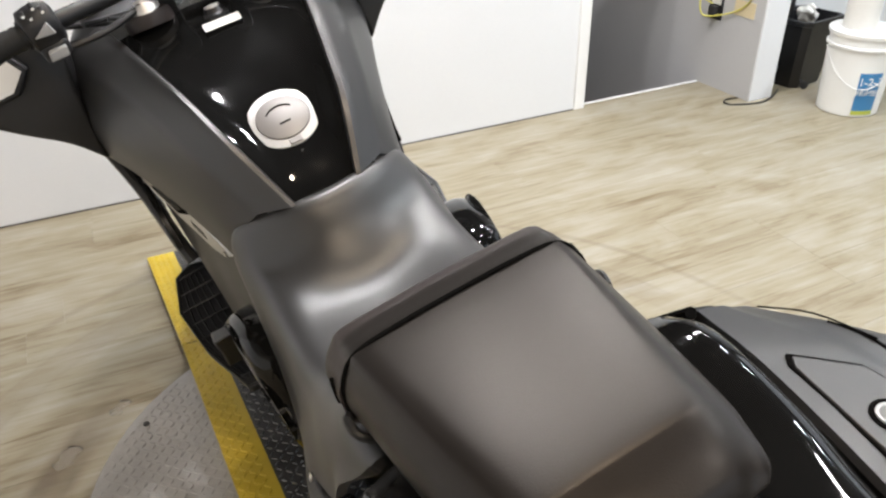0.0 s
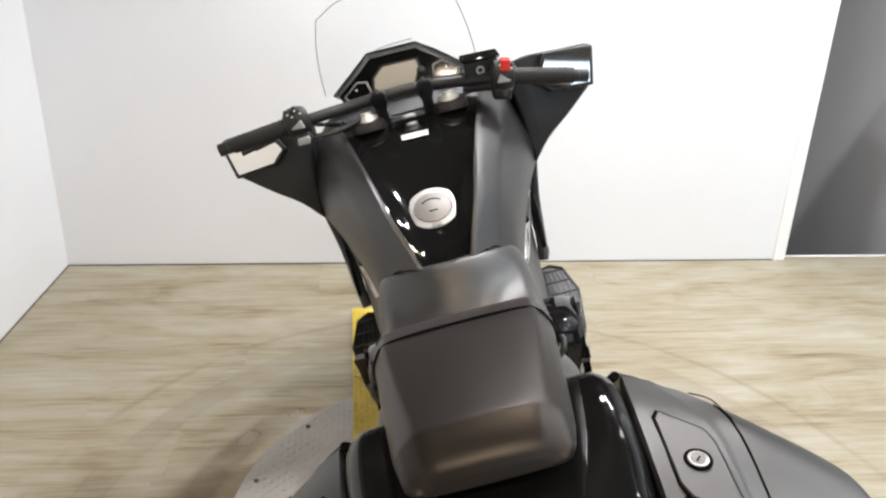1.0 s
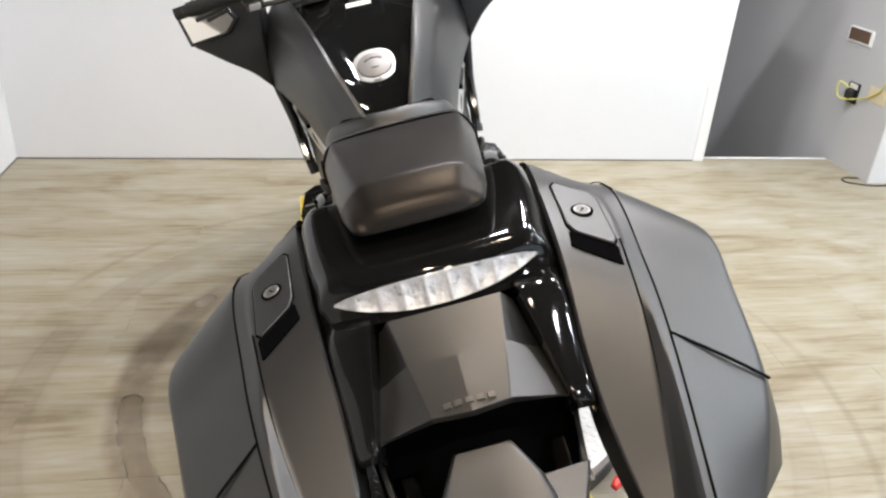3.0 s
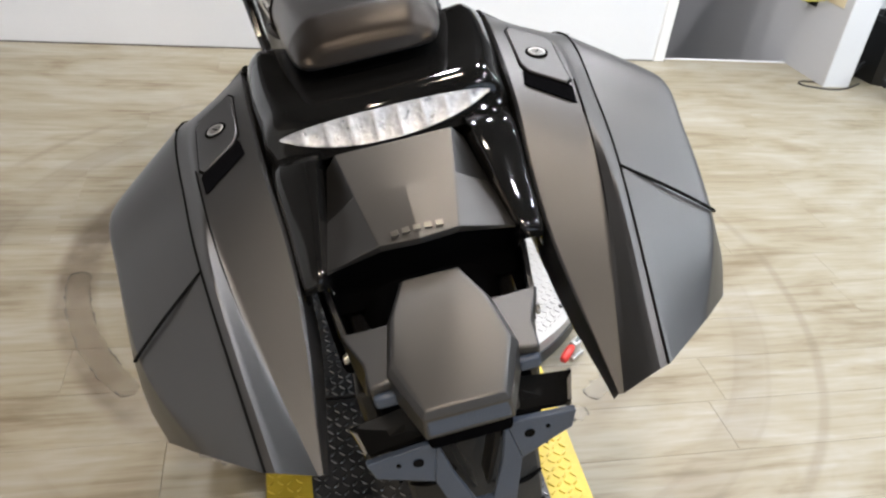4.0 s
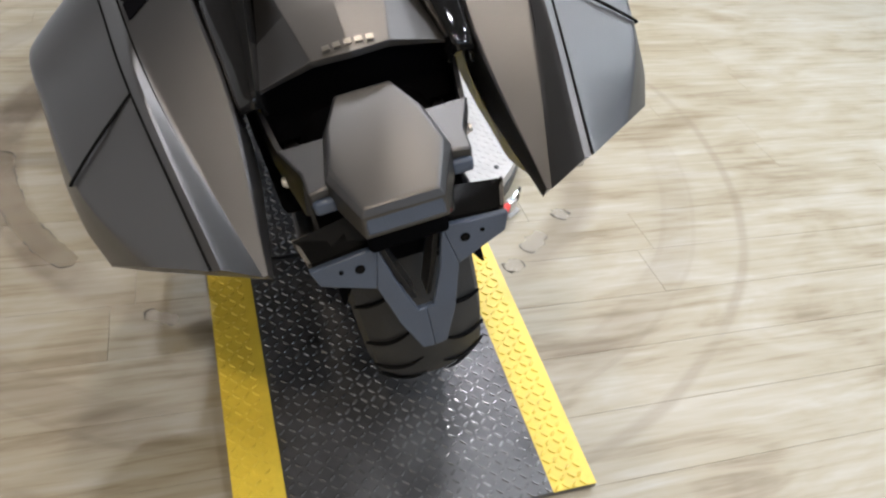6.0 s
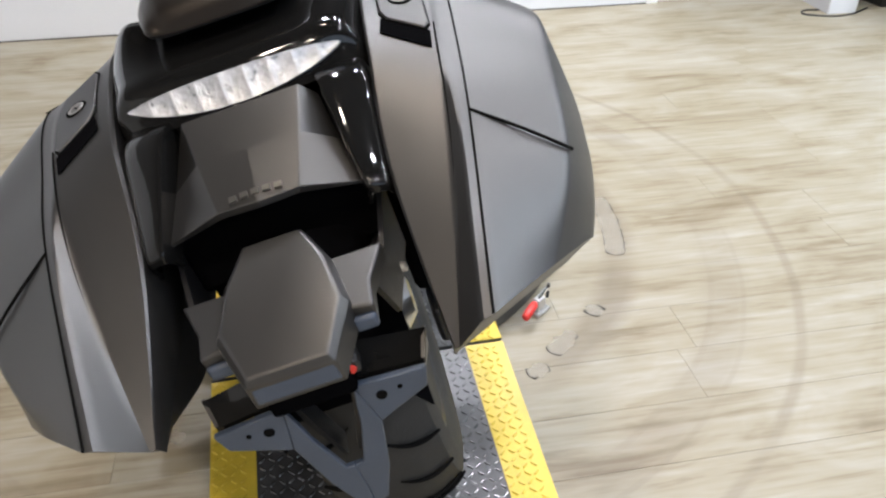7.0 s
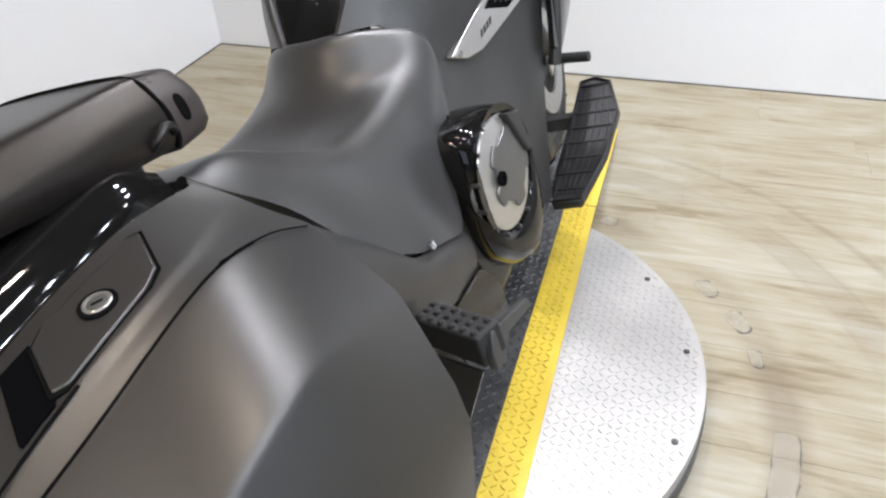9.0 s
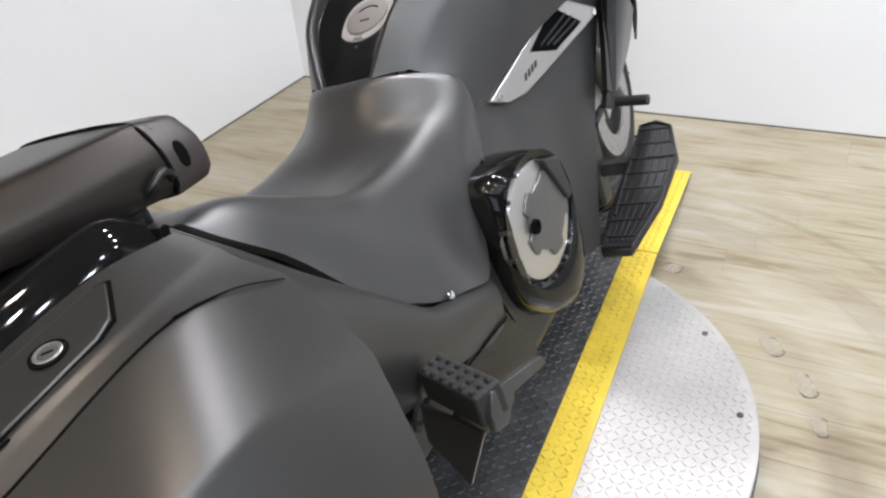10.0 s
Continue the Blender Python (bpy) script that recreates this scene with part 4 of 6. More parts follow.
    q = [on_top(x, y) for x, y in ((0.196, 0.755), (0.2480, 0.709), (0.2400, 0.590), (0.1870, 0.629))]
    nrm = (q[1] - q[0]).cross(q[3] - q[0]).normalized()
    if nrm.z < 0:
        nrm = -nrm

    def slab(corners, lift, thick, grow=1.0, corner=0.12):
        c = sum(corners, Vector()) / 4
        o = []
        for i in range(4):
            p, a, b = corners[i], corners[i - 1], corners[(i + 1) % 4]
            o += [p + (a - p) * corner, p + (b - p) * corner]
        o = [c + (p - c) * grow for p in o]
        bm = bmesh.new()
        low = [bm.verts.new(p + nrm * (lift - thick)) for p in o]
        top = [bm.verts.new(p + nrm * lift) for p in o]
        bm.faces.new(low)
        bm.faces.new(top)
        for i in range(8):
            bm.faces.new((low[i], low[(i + 1) % 8], top[(i + 1) % 8], top[i]))
        return bm

    part("latch_gap", slab(q, 0.0030, 0.014, 1.06), groove_black, bag)
    latch = part("latch", slab(q, 0.0050, 0.014, 1.0), matte_body, bag, "matte latch panel", bevel=0.0015)
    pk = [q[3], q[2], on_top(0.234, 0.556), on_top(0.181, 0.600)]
    # no recess is cut: a flat near-black slab reads as its shade
    part("pocket_shade", slab(pk, 0.0020, 0.014, 1.0, 0.06), shade_black, bag, "finger pocket, its depth painted near-black")
    key = on_top(0.2185, 0.671)
    key = key - nrm * (key - sum(q, Vector()) / 4).dot(nrm)
    m = frame3(key + nrm * 0.0046, q[1] - q[0], q[0] - q[3])
    if m.col[2].to_3d().dot(nrm) < 0:
        m = m @ pose(0, 0, 0, 180, 0, 0)
    lock = part("lock", turned([(0.0155, 0), (0.0155, 0.0016), (0.0140, 0.0024), (0.0120, 0.0018)], 28, m=m), groove_black, latch, "black lock collar")
    part("ring", turned([(0.0116, 0), (0.0116, 0.0024), (0.0108, 0.0030), (0.0086, 0.0026), (0.0084, 0.0018)], 28, m=m), lock_metal, lock, "satin metal lock ring")
    part("cylinder", turned([(0.0083, 0), (0.0083, 0.0019), (0.0076, 0.0022), (0.001, 0.0022)], 24, m=m), cylinder_metal, lock, "grey key cylinder")
    part("keyhole", block(-0.0011, 0.0011, -0.0045, 0.0045, 0.001, 0.0027, m), groove_black, lock)
    return bag


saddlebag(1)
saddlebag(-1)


def side_cover(s):
    """The matte cover from the bag forward under the seat, with the passenger's footrest."""
    rows = [[(0.183, 0.84, 0.792), (0.215, 0.85, 0.765), (0.250, 0.865, 0.715), (0.262, 0.87, 0.62), (0.25, 0.87, 0.50)],
            [(0.170, 0.93, 0.705), (0.198, 0.93, 0.69), (0.232, 0.94, 0.655), (0.246, 0.95, 0.57), (0.235, 0.95, 0.46)],
            [(0.182, 1.02, 0.598), (0.202, 1.025, 0.595), (0.224, 1.03, 0.575), (0.235, 1.03, 0.51), (0.225, 1.03, 0.43)],
            [(0.192, 1.12, 0.497), (0.206, 1.125, 0.497), (0.220, 1.13, 0.485), (0.226, 1.13, 0.45), (0.218, 1.13, 0.40)],
            [(0.194, 1.20, 0.463), (0.205, 1.205, 0.462), (0.215, 1.21, 0.45), (0.219, 1.21, 0.42), (0.21, 1.21, 0.37)],
            [(0.188, 1.31, 0.428), (0.198, 1.31, 0.42), (0.205, 1.31, 0.40), (0.207, 1.30, 0.37), (0.20, 1.28, 0.33)]]
    ob = part("side_cover", patch(rows, 4, 4, 0.004, s), matte_body, bike, "matte grey side cover under the seat")
    part("seat_gap", tube([(s * (r[0][0] - 0.004), r[0][1], r[0][2] + 0.001) for r in rows], 0.0065, 8, 5), groove_black, ob)
    part("bolt", turned([(0.007, 0), (0.007, 0.003), (0.003, 0.004)], 12, m=pose(s * 0.207, 1.185, 0.481, 0, 60 * s, 0)), chrome, ob)
    part("lower_cover", patch([[(0.21, 1.17, 0.42), (0.205, 1.32, 0.34)], [(0.214, 1.14, 0.33), (0.210, 1.36, 0.28)], [(0.214, 1.16, 0.26), (0.21, 1.36, 0.22)]], 3, 3, 0.004, s), gloss_black, ob)
    part("slit", tube([(s * 0.2165, 1.135, 0.382), (s * 0.216, 1.217, 0.372), (s * 0.213, 1.30, 0.36)], 0.0022, 6, 4), groove_black, ob)
    peg = part("footrest", block(-0.058, 0.058, -0.021, 0.021, -0.034, 0.012, pose(s * 0.294, 1.022, 0.463, 0, 0, s * -24)), rubber, bike, "folding rubber passenger footrest with studs", bevel=0.004)
    for i in range(6):
        for j in range(3):
            part("stud", turned([(0.006, 0), (0.004, 0.004), (0.001, 0.005)], 8, m=pose(s * 0.294, 1.022, 0.463, 0, 0, s * -24) @ pose(-0.047 + 0.0188 * i, -0.013 + 0.013 * j, 0.012)), rubber, peg)
    part("footrest_arm", tube([(s * 0.20, 1.05, 0.44), (s * 0.24, 1.06, 0.44)], 0.014, 8, 2), black_plastic, peg)
    o = [(1.130, 0.420), (1.00, 0.470), (0.984, 0.448), (0.982, 0.424), (1.012, 0.412), (1.046, 0.432), (1.140, 0.400)]
    part("bracket", prism([(y, z) for y, z in o], *sorted((s * 0.341, s * 0.351)), m=Matrix(((0, 0, 1, 0), (1, 0, 0, 0), (0, 1, 0, 0), (0, 0, 0, 1)))), dark_steel, peg, "cast grey footrest bracket", bevel=0.002)
    part("heel_plate", patch([[(0.232, 1.008, 0.437), (0.322, 0.995, 0.408)], [(0.234, 0.995, 0.385), (0.280, 0.985, 0.325)]], 3, 3, 0.006, s), matte_body, peg, "bronze-grey heel plate")
    part("end_arm", tube([(s * 0.228, 1.062, 0.462), (s * 0.226, 1.03, 0.455), (s * 0.228, 1.005, 0.425), (s * 0.222, 1.0, 0.40)], 0.007, 8, 4), dark_steel, peg)
    return ob


side_cover(1)
side_cover(-1)


def tank():
    half_rows = [[(0, 1.385, 0.705), (0.030, 1.385, 0.705), (0.050, 1.39, 0.705), (0.075, 1.40, 0.70)],
                 [(0, 1.412, 0.742), (0.030, 1.412, 0.741), (0.054, 1.412, 0.740), (0.080, 1.42, 0.73)],
                 [(0, 1.462, 0.783), (0.040, 1.460, 0.783), (0.074, 1.455, 0.788), (0.10, 1.46, 0.77)],
                 [(0, 1.535, 0.822), (0.055, 1.530, 0.822), (0.094, 1.508, 0.831), (0.12, 1.52, 0.81)],
                 [(0, 1.640, 0.872), (0.080, 1.630, 0.872), (0.120, 1.615, 0.875), (0.15, 1.62, 0.85)],
                 [(0, 1.760, 0.922), (0.100, 1.765, 0.918), (0.154, 1.770, 0.910), (0.18, 1.78, 0.88)],
                 [(0, 1.850, 0.942), (0.120, 1.850, 0.938), (0.178, 1.870, 0.922), (0.20, 1.88, 0.89)]]
    ob = part("tank_cover", patch([mirrored(h) for h in half_rows], 4, 5, 0.005), gloss_black, bike, "gloss black tank cover")
    n = (Vector((0, 1.64, 0.872)) - Vector((0, 1.462, 0.783))).normalized()
    m = frame3((0, 1.531, 0.822), (1, 0, 0), n)
    cap = part("fuel_cap", turned([(0.058, -0.012), (0.058, 0.001), (0.056, 0.004), (0.043, 0.005), (0.041, 0.0035)], 48, m=m), cap_ring, ob, "bright round fuel cap with a grey lid")
    part("lid", turned([(0.041, 0), (0.041, 0.0065), (0.039, 0.0075)], 40, m=m), cap_grey, cap)
    part("key_flap", block(-0.010, 0.010, -0.054, -0.044, 0.003, 0.0065, m), cap_grey, cap, bevel=0.001)
    part("cap_slot", tube([m @ Vector((0.026 * math.cos(a), 0.022 * math.sin(a), 0.0078)) for a in (0.7, 1.2, 1.6, 2.1, 2.5)], 0.0013, 6, 3), groove_black, cap)
    part("cap_slot", block(-0.009, 0.009, -0.013, -0.010, 0.007, 0.0082, m), groove_black, cap)
    for k in range(4):
        a = radians(45 + 90 * k + 45)
        part("cap_bolt", turned([(0.004, -0.004), (0.004, 0.001), (0.002, 0.002)], 10, m=m @ pose(0.068 * math.cos(a), 0.068 * math.sin(a), 0)), chrome, ob)
    lm = frame3((0, 1.748, 0.928), (1, -0.02, -0.02), (0, 0.1, 0.038))
    part("sticker", block(-0.032, 0.032, -0.010, 0.010, 0, 0.0012, lm), white_plastic, ob, "small white sticker")
    return ob


cap_ring = material("cap_ring", (0.47, 0.46, 0.45), 0.4, 0.5, vary=0.04)
cap_grey = material("cap_grey", (0.25, 0.235, 0.23), 0.45, 0.3, vary=0.05)
tank()


def wing(s):
    """The broad matte cover beside the tank, from the seat up to the bars."""
    rows = [[(0.055, 1.412, 0.715), (0.051, 1.405, 0.743), (0.059, 1.408, 0.751), (0.100, 1.445, 0.743), (0.100, 1.445, 0.743), (0.137, 1.480, 0.698), (0.150, 1.490, 0.64)],
            [(0.076, 1.455, 0.770), (0.073, 1.449, 0.800), (0.082, 1.452, 0.806), (0.122, 1.495, 0.791), (0.122, 1.495, 0.791), (0.153, 1.535, 0.722), (0.160, 1.545, 0.648)],
            [(0.094, 1.505, 0.812), (0.092, 1.498, 0.840), (0.101, 1.502, 0.846), (0.142, 1.550, 0.828), (0.142, 1.550, 0.828), (0.170, 1.590, 0.748), (0.175, 1.605, 0.662)],
            [(0.119, 1.610, 0.862), (0.117, 1.604, 0.887), (0.126, 1.608, 0.892), (0.172, 1.658, 0.870), (0.172, 1.658, 0.870), (0.203, 1.690, 0.780), (0.204, 1.700, 0.694)],
            [(0.152, 1.765, 0.900), (0.151, 1.760, 0.926), (0.161, 1.765, 0.930), (0.210, 1.800, 0.903), (0.210, 1.800, 0.903), (0.246, 1.815, 0.802), (0.244, 1.820, 0.72)],
            [(0.181, 1.920, 0.92), (0.181, 1.915, 0.945), (0.191, 1.920, 0.949), (0.240, 1.930, 0.925), (0.240, 1.930, 0.925), (0.282, 1.93, 0.81), (0.284, 1.93, 0.735)]]
    ob = part("side_wing", patch(rows, 4, 4, 0.005, s), matte_body, bike, "matte grey body cover beside the tank")
    # lower flank down to the floorboard
    flank = [[(0.150, 1.475, 0.645), (0.168, 1.600, 0.672), (0.198, 1.71, 0.702), (0.232, 1.83, 0.725), (0.268, 1.95, 0.715)],
             [(0.152, 1.450, 0.610), (0.160, 1.600, 0.612), (0.186, 1.71, 0.622), (0.214, 1.83, 0.635), (0.244, 1.95, 0.640)],
             [(0.162, 1.36, 0.505), (0.182, 1.52, 0.530), (0.200, 1.70, 0.520), (0.222, 1.80, 0.510), (0.232, 1.86, 0.500)],
             [(0.183, 1.33, 0.425), (0.196, 1.50, 0.430), (0.210, 1.66, 0.410), (0.222, 1.76, 0.400), (0.226, 1.80, 0.390)],
             [(0.190, 1.36, 0.300), (0.203, 1.50, 0.280), (0.212, 1.62, 0.260), (0.215, 1.70, 0.240), (0.216, 1.73, 0.235)]]
    fl = part("flank", patch(flank, 4, 4, 0.005, s), matte_body, ob, "matte grey flank panel")
    part("joint", tube([(s * x, y, z) for x, y, z in ((0.150, 1.497, 0.668), (0.157, 1.478, 0.63), (0.160, 1.455, 0.59), (0.167, 1.40, 0.53), (0.172, 1.375, 0.49))], 0.0022, 6, 4), groove_black, ob)
    # bright vent trim with a dark grille and two screws
    o = [(1.553, 0.633), (1.60, 0.610), (1.65, 0.605), (1.72, 0.617), (1.88, 0.646), (1.925, 0.656), (1.93, 0.668), (1.84, 0.714), (1.80, 0.723), (1.77, 0.718)]
    m = frame3((s * 0.157, 1.553, 0), (s * 0.235, 1, 0), (0, 0, 1))
    d = -1 if s < 0 else 1
    if m.col[2].x * s < 0:
        d = -d
        lift = lambda a, b: sorted((-a * abs(d), -b * abs(d)))
    else:
        lift = lambda a, b: sorted((a, b))
    flat = lambda pts: [((y - 1.553) * 1.027, z) for y, z in pts]
    trim = part("vent_trim", prism(flat(o), *lift(-0.03, 0.010), m=m), satin_metal, ob, "brushed silver vent trim", bevel=0.003)
    g = [(1.690, 0.668), (1.765, 0.642), (1.865, 0.661), (1.80, 0.708), (1.775, 0.712)]
    part("grille", prism(flat(g), *lift(0.004, 0.0115), m=m), groove_black, trim, "black grille")
    for k in range(3):
        t = 0.2 + 0.25 * k
        a, b = (1.765 - 0.075 * t + 0.01, 0.642 + 0.026 * t + 0.006), (1.865 - 0.065 * t, 0.661 + 0.047 * t - 0.002)
        part("grille_bar", prism(flat([a, b, (b[0], b[1] + 0.004), (a[0], a[1] + 0.004)]), *lift(0.008, 0.0135), m=m), black_plastic, trim)
    sgn = 1 if m.col[2].x * s > 0 else -1
    for y, z in ((1.578, 0.630), (1.915, 0.662)):
        part("screw", turned([(0.006, 0), (0.006, 0.003), (0.002, 0.003)], 10, m=m @ pose((y - 1.553) * 1.027, z, sgn * 0.010, 0 if sgn > 0 else 180, 0, 0)), chrome, trim)
    for k in range(4):
        part("letter_bar", prism(flat([(1.655 + 0.012 * k + u, 0.627 + 0.003 * k + v) for u, v in ((0, 0), (0.007, 0.002), (0.010, 0.014), (0.003, 0.012))]), *lift(0.009, 0.0112), m=m), dark_steel, trim)
    return ob


wing(1)
wing(-1)


def engine_cover(s):
    """The engine case: a gloss black rim, drawn out forward and to a tip below, round a bright alloy cover."""
    cy, cz, deep = 1.462, 0.446, 1.0 if s > 0 else 0.62
    rim = [(1.372, 0.330), (1.356, 0.39), (1.354, 0.47), (1.362, 0.540), (1.390, 0.568), (1.465, 0.566), (1.535, 0.545), (1.574, 0.506), (1.596, 0.436), (1.597, 0.355), (1.580, 0.282), (1.525, 0.240), (1.452, 0.256), (1.402, 0.294)]
    fine = ring([(0, y, z) for y, z in rim], 5)

    def at(depth, f, round_r=None):
        out = []
        for _, y, z in fine:
            dy, dz = y - cy, z - cz
            if round_r:
                d = math.hypot(dy, dz)
                dy, dz = dy * round_r / d, dz * round_r / d
            x = 0.196 + 0.10 * (dy * f if not round_r else dy) + depth * deep
            out.append((s * x, cy + dy * f, cz + dz * f))
        return out

    ob = part("engine_cover", shell([at(-0.04, 1.0), at(0.0, 1.0), at(0.022, 0.985), at(0.038, 0.93), at(0.045, 0.86), at(0.047, 1.0, 0.117), at(0.042, 1.0, 0.110), at(0.028, 1.0, 0.106), at(0.024, 1.0, 0.04)]), gloss_black, bike, "gloss black engine case rim with a tip below", sharp=50)
    m = frame3((s * (0.196 + 0.0), cy, cz), (s * 0.10, 1, 0), (0, 0, 1))
    if (m.col[2].x > 0) != (s > 0):
        m = m @ pose(0, 0, 0, 180, 0, 0)
    m = m @ Matrix.Diagonal((1.0, 1.0, deep, 1.0))
    part("case_cover", turned([(0.105, 0.024), (0.104, 0.036), (0.100, 0.043), (0.093, 0.045), (0.05, 0.043)], 56, m=m), satin_metal, ob, "polished alloy inner cover")
    lobes = []
    for k in range(72):
        a = 2 * math.pi * k / 72
        r = 0.061 + 0.015 * max(0.0, min(1.0, 3.0 * math.cos(5 * a + 0.9) + 0.5)) + 0.006 * math.cos(a)
        lobes.append((r * math.cos(a), r * math.sin(a)))
    part("inner_cover", prism(lobes, 0.0425, 0.0485, m=m @ pose(0.015, 0, 0)), case_grey, ob, "brushed grey inner plate with lobes", bevel=0.002)
    part("hub_bolt", turned([(0.013, 0.047), (0.013, 0.054), (0.008, 0.054), (0.007, 0.050)], 20, m=m @ pose(-0.030, 0.004, 0)), groove_black, ob)
    part("bracket", shell([[(s * x, y, z) for x, y, z in ((0.258, 1.490, 0.540), (0.260, 1.548, 0.520), (0.262, 1.565, 0.440), (0.262, 1.546, 0.438), (0.258, 1.520, 0.488))], [(s * x, y, z) for x, y, z in ((0.222, 1.490, 0.540), (0.222, 1.548, 0.520), (0.222, 1.565, 0.440), (0.222, 1.546, 0.438), (0.222, 1.520, 0.488))]]), black_plastic, ob, "black hose bracket", bevel=0.003)
    for k in range(9):
        a = radians(110 + 26 * k)
        part("case_bolt", turned([(0.0042, 0.030), (0.0042, 0.0475), (0.002, 0.0485)], 8, m=m @ pose(0.1080 * math.cos(a), 0.1080 * math.sin(a), 0)), dark_steel, ob)
    return ob


case_grey = material("case_grey", (0.17, 0.17, 0.17), 0.38, 0.8, vary=0.1, bump=0.1)
engine_cover(1)
engine_cover(-1)


def floorboard(s):
    f = lambda x, y: (s * (x + 0.005), y - 0.012, 0.325 + 0.42 * (y - 2.03))
    o = [(0.237, 2.085), (0.275, 2.092), (0.312, 2.073), (0.336, 1.985), (0.315, 1.87), (0.268, 1.755), (0.200, 1.755), (0.200, 1.84)]
    bm = bmesh.new()
    top = [bm.verts.new(f(*p)) for p in o]
    low = [bm.verts.new(Vector(f(*p)) - Vector((0, 0, 0.020))) for p in o]
    bm.faces.new(top)
    bm.faces.new(low[::-1])
    for i in range(8):
        bm.faces.new((top[i], low[i], low[(i + 1) % 8], top[(i + 1) % 8]))
    ob = part("floorboard", bm, black_plastic, bike, "black rubber floorboard with a raised rim and grid", bevel=0.005)
    part("raised_rim", tube([Vector(f(*p)) + Vector((0, 0, 0.002)) for p in [(0.218, 1.84)] + [(0.27 + (x - 0.27) * 0.95, 1.92 + (y - 1.92) * 0.97) for x, y in o[:7]] + [(0.212, 1.80)]], 0.0036, 6, 1), black_plastic, ob)
    xin = lambda y: np.interp(y, (1.755, 1.84, 2.085), (0.206, 0.206, 0.242))
    xout = lambda y: np.interp(y, (1.755, 1.87, 1.985, 2.073), (0.262, 0.308, 0.328, 0.305))
    for k in range(8):
        y = 1.785 + 0.04 * k
        a, b = Vector(f(xin(y), y)), Vector(f(xout(y), y))
        part("grip_rib", tube([a + Vector((0, 0, 0.003)), b + Vector((0, 0, 0.0015))], 0.0026, 6, 1), black_plastic, ob)
    for k in range(6):
        t = (k + 0.5) / 6
        part("grip_rib", tube([Vector(f(xin(y) * (1 - t) + xout(y) * t, y)) + Vector((0, 0, 0.0012)) for y in (1.775, 1.86, 1.95, 2.06)], 0.0021, 6, 2), black_plastic, ob)
    part("mount", block(*sorted((s * 0.15, s * 0.24)), 1.80, 1.83, 0.19, 0.22), dark_steel, ob)
    part("mount", block(*sorted((s * 0.15, s * 0.25)), 1.98, 2.01, 0.27, 0.30), dark_steel, ob)
    return ob


floorboard(1)
floorboard(-1)
part("pedal_bracket", shell([[(x, y, z) for y, z in ((1.985, 0.452), (2.045, 0.447), (2.03, 0.425), (1.99, 0.405))] for x in (0.196, 0.206)]), satin_metal, bike, "bare metal pedal bracket", bevel=0.003)
pedal = part("brake_pedal", tube([(0.19, 1.93, 0.42), (0.19, 2.0, 0.43), (0.2, 2.05, 0.425)], 0.009, 8, 4), dark_steel, bike, "black brake pedal ahead of the floorboard")
part("pedal_pad", tube([(0.205, 2.045, 0.425), (0.285, 2.035, 0.42)], 0.012, 10, 1), rubber, pedal)
shift = part("shift_pedal", tube([(-0.19, 1.93, 0.40), (-0.2, 2.05, 0.41)], 0.009, 8, 2), dark_steel, bike, "black shift pedal")


